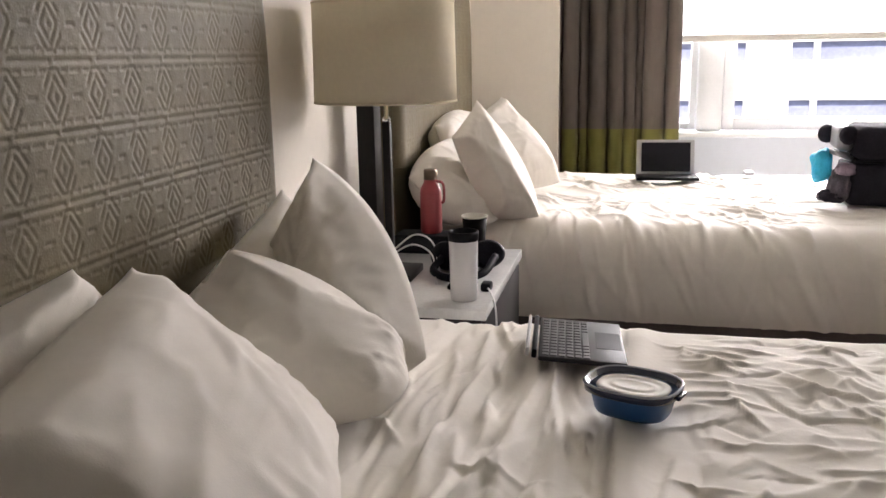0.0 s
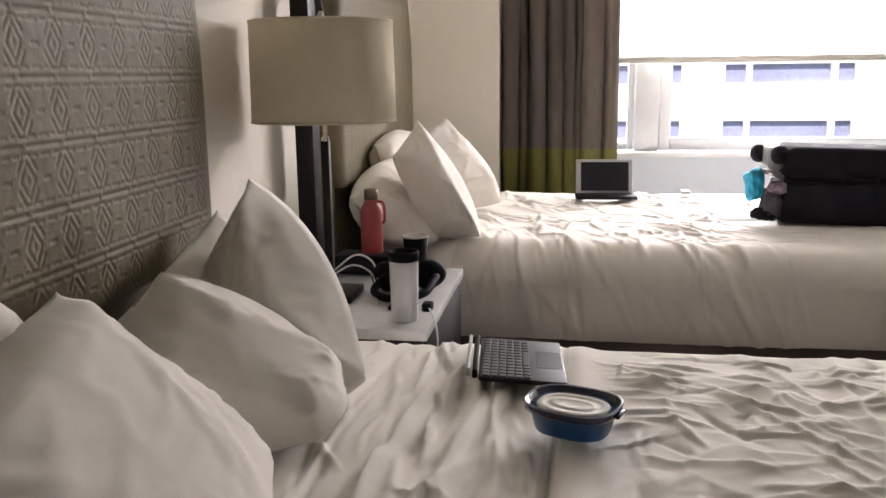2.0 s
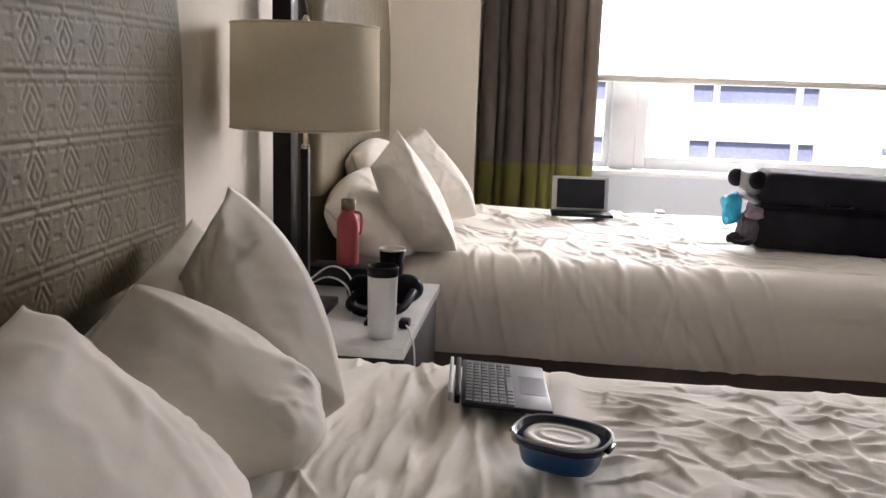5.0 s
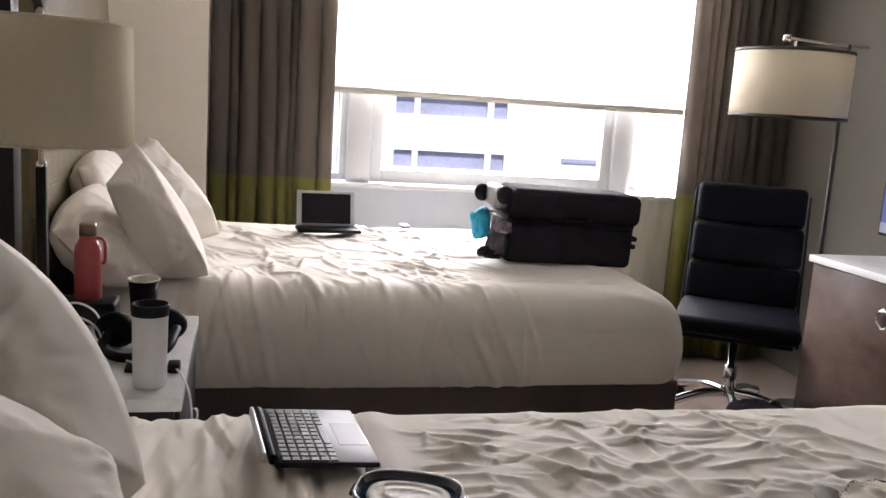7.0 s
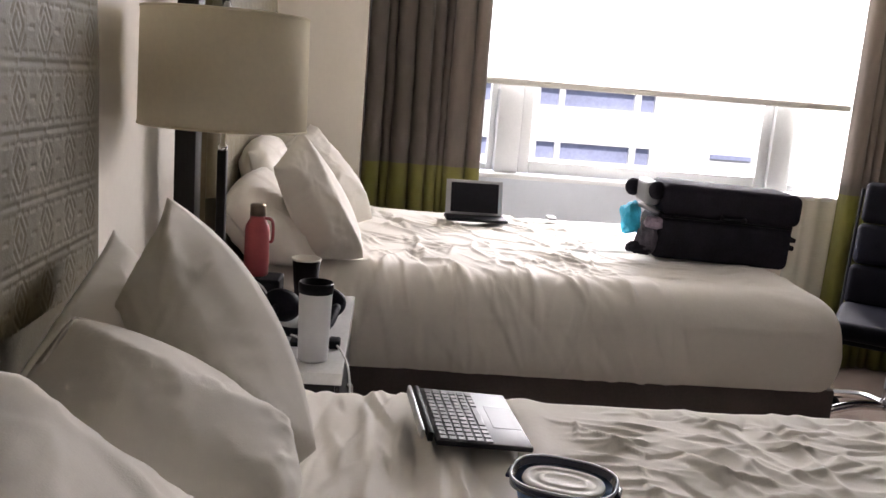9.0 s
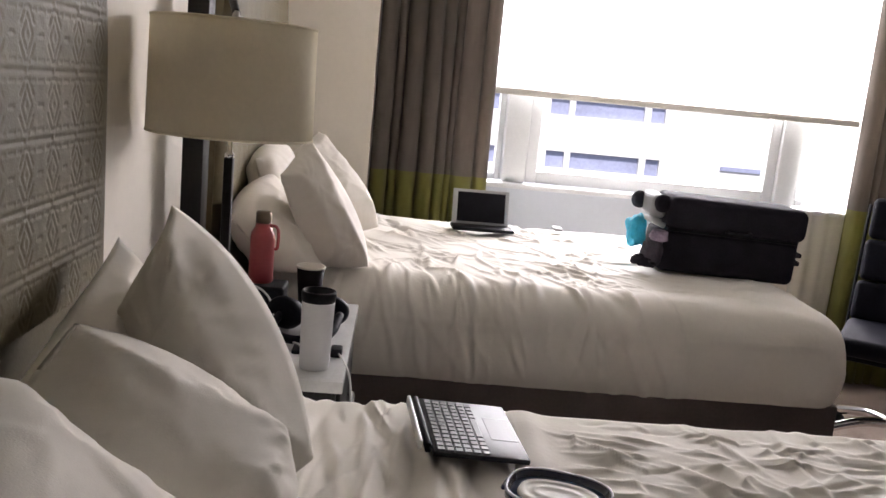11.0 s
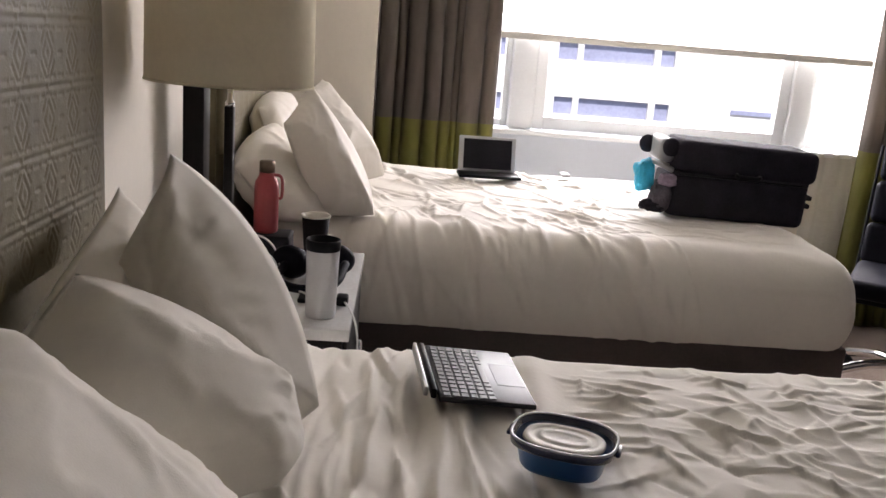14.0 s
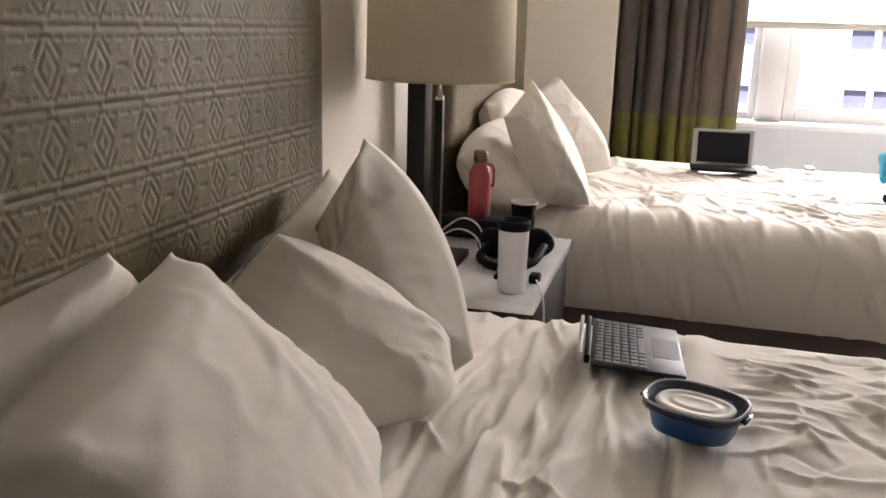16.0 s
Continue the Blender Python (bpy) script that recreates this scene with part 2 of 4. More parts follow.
WX0, WX1, WZ0, WZ1 = 0.86, 3.28, 0.765, 2.42
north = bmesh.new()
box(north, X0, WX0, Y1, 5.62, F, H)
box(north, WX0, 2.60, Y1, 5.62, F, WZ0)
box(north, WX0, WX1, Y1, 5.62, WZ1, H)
structure("wall_north", north, M_WALL_SHADED, "white painted wall around and below the window, tinted blue-grey for its shade", "wall")
# a cream wall end whose shade is put into this dark colour
structure("wall_north_end", boxed(WX1, X1, Y1, 5.62, F, H), M_WALL_DARK, "cream wall end beside the window, darkened for its shade", "wall")
# same wall, split off in a lighter colour that stands in for window glow
structure("wall_bright_end", boxed(2.60, WX1, Y1, 5.62, F, WZ0), M_WALL, "wall below the end of the window, coloured paler for the glow on it", "wall")
structure("baseboard", boxed(X0, X0 + 0.015, Y0, 5.16, F, F + 0.1, bevel=0.004), M_FRAME, "white painted baseboard", "baseboard")

win = thing("window_1", "white painted three-part window, blown out by daylight", "window", kind="structure")
part("window_sill", boxed(WX0, WX1, 5.385, 5.50, WZ0 - 0.022, WZ0 + 0.004, bevel=0.005), M_FRAME, win, "white window sill", smooth="auto")
fr = bmesh.new()
box(fr, WX0, WX0 + 0.05, 5.50, 5.60, WZ0, WZ1)
box(fr, WX1 - 0.05, WX1, 5.50, 5.60, WZ0, WZ1)
box(fr, WX0 + 0.05, WX1 - 0.05, 5.50, 5.60, WZ1 - 0.05, WZ1)
part("window_frame", fr, M_FRAME, win, smooth=False)
for x0, x1 in ((1.130, 1.262), (2.700, 2.815)):
    mb = bmesh.new()
    box(mb, x0, x1, 5.455, 5.575, WZ0 + 0.006, WZ1 - 0.05, bevel=0.006)
    part("mullion", mb, M_FRAME, win, smooth="auto")
for x0, x1, y0, b in ((1.266, 2.696, 5.475, 0.062), (WX0 + 0.05, 1.126, 5.51, 0.035), (2.819, WX1 - 0.05, 5.51, 0.035)):
    s = bmesh.new()
    zt = WZ1 - 0.055
    box(s, x0, x0 + b, y0, y0 + 0.06, WZ0 + 0.008, zt, bevel=0.006)
    box(s, x1 - b, x1, y0, y0 + 0.06, WZ0 + 0.008, zt, bevel=0.006)
    box(s, x0 + b, x1 - b, y0, y0 + 0.06, WZ0 + 0.008, WZ0 + 0.008 + b * 1.15, bevel=0.006)
    box(s, x0 + b, x1 - b, y0, y0 + 0.06, zt - b, zt, bevel=0.006)
    sash = part("sash", s, M_FRAME, win, smooth="auto")
    pane = part("pane", boxed(x0 + b - 0.004, x1 - b + 0.004, y0 + 0.026, y0 + 0.032, WZ0 + b, zt - b + 0.004), M_GLASS, sash, smooth=False)
    pane.visible_shadow = False

blind = thing("roller_blind", "white roller blind drawn halfway down the window", "blind")
bs = bmesh.new()
for i in range(25):
    for j in range(2):
        bs.verts.new((0.99 + 2.062 * i / 24, 5.335 + 0.003 * math.sin(i * 1.3), 1.282 if j == 0 else 2.46))
bs.verts.ensure_lookup_table()
for i in range(24):
    bs.faces.new([bs.verts[k] for k in (2 * i, 2 * i + 2, 2 * i + 3, 2 * i + 1)])
part("blind_fabric", bs, M_BLIND, blind)
part("bottom_bar", boxed(0.985, 3.057, 5.320, 5.350, 1.252, 1.286, bevel=0.006), M_BLINDBAR, blind, "beige bottom bar", smooth="auto")
part("roller", boxed(0.97, 3.07, 5.305, 5.36, 2.44, 2.50, bevel=0.02), M_FRAME, blind, smooth="auto")


def curtain(x0, x1, folds, seed, ripple):
    c = thing("curtain", "taupe floor-length curtain with a lime green bottom band", "curtain", group="curtains at the window")
    rnd = random.Random(seed)
    n = folds * 22
    ph = [rnd.uniform(-0.5, 0.5) for _ in range(folds + 2)]
    am = [rnd.uniform(0.6, 1.1) for _ in range(folds + 2)]
    wide = [rnd.uniform(0.55, 1.5) for _ in range(folds)]
    ends = [sum(wide[:q]) / sum(wide) for q in range(folds + 1)]

    def at(u, z):
        i = max(q for q in range(folds) if ends[q] <= u + 1e-9)
        f = (u - ends[i]) / (ends[i + 1] - ends[i])
        w = (am[i] * (1 - f) + am[i + 1] * f) * min(1.15, max(0.6, wide[i]))
        sway = 0.010 * noise.noise((u * 5, z * 0.8, seed))
        # broad rounded ridges that bulge over the narrow gaps between them
        y = 5.250 + ripple * w * (1 - 2 * math.sin(math.pi * f) ** 0.75) * (0.85 + 0.15 * math.cos(z * 1.1 + u * 9))
        x = x0 + (x1 - x0) * u - 0.016 * math.sin(2 * math.pi * f) * wide[i] + 0.006 * math.sin(z * 1.7 + ph[i] * 6) + sway
        return Vector((x, y + sway * 0.6, z))
    for name, z0, z1, mat, lab, rows in (("drape", 0.805, 2.45, M_CURTAIN, "", 14), ("hem_band", F + 0.015, 0.805, M_LIME, "lime green bottom band", 8)):
        bm = bmesh.new()
        grid = [[bm.verts.new(at(i / n, z0 + (z1 - z0) * j / rows)) for i in range(n + 1)] for j in range(rows + 1)]
        for j in range(rows):
            for i in range(n):
                bm.faces.new((grid[j][i], grid[j][i + 1], grid[j + 1][i + 1], grid[j + 1][i]))
        bmesh.ops.solidify(bm, geom=bm.faces, thickness=0.003)
        part(name, bm, mat, c, lab)
    return c


curtain(0.400, 1.03, 8, 3, 0.085)
curtain(3.045, 3.68, 9, 11, 0.075)

sheer = thing("sheer_curtain", "thin white sheer curtain drawn aside at the window", "curtain")
sv, sf = [], []
for i in range(61):
    for j in range(13):
        u, z = i / 60, F + 0.02 + (2.44 - F) * j / 12
        sv.append((2.83 + 0.34 * u + 0.006 * math.sin(z * 2 + u * 8), 5.388 + 0.007 * math.sin(u * 23 + 0.4 * math.sin(z * 1.3)), z))
for i in range(60):
    for j in range(12):
        sf.append((i * 13 + j, i * 13 + 13 + j, i * 13 + 14 + j, i * 13 + j + 1))
sm = bpy.data.meshes.new("veil")
sm.from_pydata(sv, [], sf)
sb = bmesh.new()
sb.from_mesh(sm)
bpy.data.meshes.remove(sm)
part("veil", sb, M_SHEER, sheer)
rail = thing("curtain_rail", "slim white curtain rail under the ceiling", "curtain rail")
part("track", boxed(0.40, 3.71, 5.235, 5.275, 2.45, 2.4995, bevel=0.004), M_FRAME, rail, smooth="auto")


# ---------------------------------------------------------------- outside
facade = thing("apartment_building", "pale building across the street with bluish windows", "building")
fb = bmesh.new()
holes = []
for lvl in range(-4, 5):
    z = -0.53 + lvl * 1.44
    for x0, x1 in ((-2.4, -0.5), (0.6, 2.6), (3.0, 3.45), (4.55, 5.06), (5.22, 7.13), (7.31, 7.70),):
        holes.append((x0, x1, z, z + 0.46))
cols = sorted({h[0] for h in holes} | {h[1] for h in holes})
zs = sorted({h[2] for h in holes})
FY = 24.0
ztop, zbot = 9.0, -12.0
prev = zbot
for z in zs:
    box(fb, -8, 22, FY, FY + 6, prev, z)
    edges = [-8.0] + cols + [22.0]
    for a, b in zip(edges[0::2], edges[1::2]):
        box(fb, a, b, FY, FY + 6, z, z + 0.46)
    prev = z + 0.46
box(fb, -8, 22, FY, FY + 6, prev, ztop)
part("louvre", boxed(9.40, 10.55, FY - 0.05, FY, -0.20, -0.08), M_FACWIN, facade, smooth=False)
part("wall", fb, M_FACADE, facade, smooth=False)
part("roof", boxed(-8.3, 22.3, FY - 0.3, FY + 6.3, ztop, ztop + 0.5), M_FACADE, facade, smooth=False)
for x0, x1, z0, z1 in holes:
    part("window", boxed(x0, x1, FY + 0.12, FY + 0.2, z0, z1), M_FACWIN, facade, smooth=False)
structure("ground", boxed(-400, 400, -400, 800, -12.4, -12.0), M_STREET, "grey street far below the window", "ground")


# ---------------------------------------------------------------- headboards
def headboard(yc, xf, half, step, label):
    """An upholstered board with embossed rows of diamonds; its top corners curve inwards."""
    hb = thing("headboard", label, "headboard", group="headboards")
    zb, zt = F + 0.02, 1.82

    def edge(z):
        if z < 1.18:
            return half
        q = min(1.0, (z - 1.18) / 0.55)
        return half - 0.20 * q ** 2.2
    # relief, row by row
    row0 = 0.907

    def stroke(d, w, depth):
        return -0.5 * depth * max(0.0, 1 - (d / w) ** 2)

    def relief(y, z):
        r = (z - row0) / 0.101
        f = r - math.floor(r)
        cell = (y - 1.932) / 0.098 + 0.5
        cx, cz = cell - math.floor(cell) - 0.5, f - 0.5
        ax, az = abs(cx), abs(cz)
        h = 0.0
        if ax > 0.05:
            h = min(h, stroke((0.5 - az) * 0.101, 0.0044, 0.0034))
        a = ax * 1.5 + az
        if az < 0.36:
            h = min(h, stroke(abs(a - 0.27), 0.050, 0.0030))
            if az > 0.13:
                h = min(h, stroke(abs(a - 0.50), 0.052, 0.0032))
            if a < 0.09:
                h = min(h, stroke(a, 0.09, 0.0022))
        if ax < 0.11:
            h = min(h, stroke(abs(az - 0.375), 0.034, 0.0030))
        elif abs(ax * 4.4 - round(ax * 4.4)) < 0.33:
            h = min(h, stroke(abs(az - 0.355), 0.032, 0.0024))
        if ax > 0.40:
            h = min(h, stroke(az, 0.036, 0.0030))
        return h + 0.0004 * noise.noise((y * 60, z * 60, 0.0))
    vs, fs = [], []
    n = int(2 * half / step)
    m = int((zt - 0.82) / step)
    for j in range(m + 1):
        z = 0.82 + (zt - 0.82) * j / m
        e = edge(z)
        for i in range(n + 1):
            y = -e + 2 * e * i / n
            d = min(e - abs(y), zt - z)
            soft = -0.032 * max(0.0, 1 - d / 0.055) ** 2
            vs.append((xf + soft + relief(y + yc, z) * min(1.0, max(0.0, (d - 0.035) / 0.05)), yc + y, z))
    for j in range(m):
        for i in range(n):
            a = j * (n + 1) + i
            fs.append((a, a + 1, a + n + 2, a + n + 1))
    me = bpy.data.meshes.new("padded_front")
    me.from_pydata(vs, [], fs)
    me.materials.append(M_HEAD)
    for p in me.polygons:
        p.use_smooth = True
    ob = new("padded_front", me)
    ob.parent = hb
    body = bmesh.new()
    prof = [(-edge(zb + (zt - zb) * k / 40), zb + (zt - zb) * k / 40) for k in range(41)]
    ring = prof + [(-y, z) for y, z in reversed(prof)]
    front = [body.verts.new((xf - 0.033, yc + y * 0.999, z)) for y, z in ring]
    back = [body.verts.new((X0 + 0.001, yc + y * 0.999, z)) for y, z in ring]
    body.faces.new(front), body.faces.new(back[::-1])
    for i in range(len(ring)):
        j = (i + 1) % len(ring)
        body.faces.new((front[i], back[i], back[j], front[j]))
    bmesh.ops.recalc_face_normals(body, faces=body.faces)
    part("board", body, M_HEAD, hb, smooth=False)
    return hb


headboard(1.607, 0.008, 0.714, 0.0029, "taupe vinyl headboard embossed with rows of diamonds, behind the unmade bed")
headboard(4.06, 0.010, 0.69, 0.0045, "taupe vinyl headboard embossed with rows of diamonds, beside the window")


# ---------------------------------------------------------------- beds
def cover(x0, x1, y0, y1, zt, zb, r, field, step=0.011, belly=0.0):
    """A duvet: a wrinkled top that rolls over rounded edges on three sides and hangs down to zb. The field of folds runs on over the edges."""
    nx, ny = int((x1 - r - x0) / step), int((y1 - y0 - 2 * r) / step)
    drop = zt - zb
    rest, out, flat, fade = [], [], [], []
    for i in range(nx + 1):
        for j in range(ny + 1):
            x, y = x0 + (x1 - r - x0) * i / nx, y0 + r + (y1 - y0 - 2 * r) * j / ny
            rest.append((x, y, zt)), out.append((0, 0, 1)), flat.append((x, y)), fade.append(1.0)

    def tid(i, j):
        return i * (ny + 1) + j
    faces = [(tid(i, j), tid(i + 1, j), tid(i + 1, j + 1), tid(i, j + 1)) for i in range(nx) for j in range(ny)]
    # boundary from the head end along y0, round the foot, back along y1
    quarter = [math.pi / 2 * k / 10 for k in range(1, 10)]
    run = [(tid(i, 0), (0, -1)) for i in range(nx + 1)]
    run += [(tid(nx, 0), (math.sin(a), -math.cos(a))) for a in quarter]
    run += [(tid(nx, j), (1, 0)) for j in range(ny + 1)]
    run += [(tid(nx, ny), (math.cos(a), math.sin(a))) for a in quarter]
    run += [(tid(i, ny), (0, 1)) for i in range(nx, -1, -1)]
    prev = None
    na, nb = 10, 22
    for v, (px, py) in run:
        col = [v]
        bx, by, _ = rest[v]
        for k in range(1, na + nb + 1):
            if k <= na:
                a = math.pi / 2 * k / na
                o, z, arc = r * math.sin(a), -r * (1 - math.cos(a)), r * a
            else:
                a = math.pi / 2
                o, z = r, -r - (drop - r) * (k - na) / nb
                arc = r * a - r - z
            d = -z / drop
            o += belly * math.sin(math.pi * min(1.0, d)) - 0.018 * max(0.0, (d - 0.75) / 0.25) ** 2
            # the corners hang squarer than the top edge
            o *= 1 + min(1.0, 1.6 * d) * ((abs(px) ** 5 + abs(py) ** 5) ** -0.2 - 1)
            col.append(len(rest))
            rest.append((bx + px * o, by + py * o, zt + z))
            out.append((px * math.sin(a), py * math.sin(a), math.cos(a)))
            flat.append((bx + px * arc, by + py * arc))
            fade.append((1.0 - 0.45 * min(1.0, d * 2.2)) * (1.0 - 0.75 * max(0.0, (d - 0.7) / 0.3)))
        if prev:
            for a, b, c, d in zip(prev, col, col[1:], prev[1:]):
                f = tuple(dict.fromkeys((a, b, c, d)))
                if len(f) > 2:
                    faces.append(f)
        prev = col
    flat = np.array(flat)
    move = field(flat[:, 0], flat[:, 1]) * np.array(fade)
    pts = np.array(rest) + np.array(out) * move[:, None]
    me = bpy.data.meshes.new("duvet")
    me.from_pydata(pts.tolist(), [], faces)
    bm = bmesh.new()
    bm.from_mesh(me)
    bpy.data.meshes.remove(me)
    bmesh.ops.recalc_face_normals(bm, faces=bm.faces)
    return bm


def folds(x, y, rnd, count, area, angle, spread, length, width, depth, sharp=0.5):
    """Single tapering folds of cloth, each a curved crest, steep on one side and easy on the other, laid over the area."""
    h = np.zeros_like(x)
    for _ in range(count):
        cx, cy = rnd.uniform(area[0], area[1]), rnd.uniform(area[2], area[3])
        th = radians(angle + rnd.gauss(0, spread))
        ln, w = rnd.uniform(*length) / 2, rnd.uniform(*width)
        dp = depth * rnd.uniform(0.35, 1.0) * (1 if rnd.random() < 0.75 else -0.8)
        bend, wave, ph = rnd.uniform(-0.13, 0.13) / ln, rnd.uniform(0.0, 0.004), rnd.uniform(0, 6)
        flip = 1 if rnd.random() < 0.5 else -1
        near = np.nonzero((np.abs(x - cx) < ln + 0.08) & (np.abs(y - cy) < ln + 0.08))[0]
        if not len(near):
            continue
        dx, dy = x[near] - cx, y[near] - cy
        u = dx * math.cos(th) + dy * math.sin(th)
        v = (-dx * math.sin(th) + dy * math.cos(th) - bend * u * u - wave * np.sin(u * 30 + ph)) * flip
        taper = np.clip(1 - (u / ln) ** 2, 0, 1) ** 1.3
        ww = w * (0.55 + 0.45 * taper)
        steep = np.exp(-np.abs(v) / (ww * sharp)) * 0.35 + 0.65 * np.exp(-(v / (ww * sharp * 1.3)) ** 2)
        easy = np.exp(-np.abs(v) / (ww * 1.6)) * 0.5 + 0.5 * np.exp(-(v / (ww * 1.7)) ** 2)
        h[near] += dp * taper * np.where(v > 0, steep, easy)
    return h


def swell(x, y, scale, seed):
    return np.array([noise.noise((a * scale, b * scale, seed)) for a, b in zip(x, y)])


def duvet_one(x, y):
    """Long folds across the bed beside the pillows, a seam, fine crumples towards the foot."""
    rnd = random.Random(5)
    h = 0.011 * swell(x, y, 2.1, 3.0) + 0.005 * swell(x, y, 7.0, 4.0)
    h += folds(x, y, rnd, 30, (0.42, 0.77, 1.2, 2.30), 88, 5, (0.40, 0.90), (0.009, 0.016), 0.019, 0.55)
    h += folds(x, y, rnd, 80, (0.38, 0.79, 1.1, 2.30), 92, 15, (0.08, 0.32), (0.005, 0.011), 0.012, 0.42)
    h += folds(x, y, rnd, 7, (0.40, 0.74, 1.1, 1.7), 140, 20, (0.10, 0.22), (0.007, 0.012), 0.008)
    h += folds(x, y, rnd, 40, (0.90, 2.2, 1.0, 2.35), 24, 40, (0.15, 0.50), (0.014, 0.030), 0.0075)
    h += folds(x, y, rnd, 24, (0.92, 1.7, 1.75, 2.35), 118, 14, (0.18, 0.45), (0.009, 0.016), 0.010, 0.5)
    h += folds(x, y, rnd, 260, (0.90, 1.70, 1.0, 2.25), -10, 24, (0.06, 0.26), (0.006, 0.011), 0.0068, 0.45)
    h += folds(x, y, rnd, 170, (0.90, 1.65, 1.0, 2.25), 38, 30, (0.05, 0.18), (0.006, 0.010), 0.0065, 0.45)
    h += folds(x, y, rnd, 30, (0.82, 1.0, 1.1, 1.9), 92, 8, (0.12, 0.4), (0.008, 0.018), 0.010)
    seam = x - 0.795 - 0.015 * np.sin(y * 3)
    h -= 0.024 * np.exp(-(seam / 0.007) ** 2) * np.clip((2.10 - y) / 0.1, 0, 1)
    h += 0.010 * np.exp(-((seam - 0.03) / 0.03) ** 2) * (seam > 0)
    return h * np.clip((2.42 - y) / 0.22, 0.25, 1)


def duvet_two(x, y):
    """Folds that fan out from the pillows and run down over the edge, smooth towards the foot."""
    rnd = random.Random(12)
    h = 0.014 * swell(x, y, 1.8, 13.0) + 0.004 * swell(x, y, 7.0, 15.0)
    h += folds(x, y, rnd, 34, (0.40, 1.45, 2.98, 3.60), 101, 13, (0.30, 0.75), (0.008, 0.018), 0.0125, 0.45)
    h += folds(x, y, rnd, 55, (0.38, 1.35, 3.25, 3.75), 99, 12, (0.14, 0.42), (0.007, 0.013), 0.0085, 0.45)
    h += folds(x, y, rnd, 18, (1.00, 1.60, 3.00, 3.55), 116, 10, (0.25, 0.60), (0.008, 0.017), 0.014, 0.42)
    h += folds(x, y, rnd, 60, (0.40, 1.40, 3.60, 4.80), 108, 22, (0.15, 0.55), (0.007, 0.016), 0.014, 0.42)
    h += folds(x, y, rnd, 200, (0.50, 1.90, 3.55, 4.80), -8, 30, (0.08, 0.30), (0.005, 0.011), 0.0095, 0.45)
    h += folds(x, y, rnd, 22, (1.2, 2.2, 3.10, 4.8), 4, 18, (0.2, 0.7), (0.012, 0.026), 0.008)
    hem = 3.395 + 0.11 - 0.19
    h += 0.004 * np.exp(-((y - hem - 0.01 * np.sin(x * 4)) / 0.006) ** 2)
    return h


def bed(x1, y0, y1, field, label, r, step, belly):
    b = thing("bed", label, "bed", group="double beds")
    part("bed_base", boxed(X0 + 0.16, x1 + 0.015, y0 + 0.005, y1 - 0.005, F + 0.05, 0.30, bevel=0.012), M_BASE, b, "dark upholstered bed base", smooth="auto")
    for fx, fy in ((0.3, y0 + 0.12), (0.3, y1 - 0.12), (x1 - 0.15, y0 + 0.12), (x1 - 0.15, y1 - 0.12)):
        part("leg", lathe([(0, 0), (0.03, 0), (0.035, 0.055), (0, 0.055)], 16, at=(fx, fy, F)), M_BLACK, b)
    part("mattress", boxed(X0 + 0.17, x1 - 0.06, y0 + 0.06, y1 - 0.06, 0.30, 0.575, bevel=0.04, seg=4), M_LINEN, b)
    part("duvet", cover(0.10, x1, y0, y1, 0.622, 0.268, r, field, step, belly), M_LINEN, b, "rumpled white cotton duvet")
    return b


bed(2.08, 0.90, 2.315, duvet_one, "unmade double bed with a rumpled white duvet", 0.055, 0.0052, 0.0)
bed(2.11, 3.395, 4.86, duvet_two, "made double bed with creased white duvet beside the window", 0.11, 0.0065, 0.028)


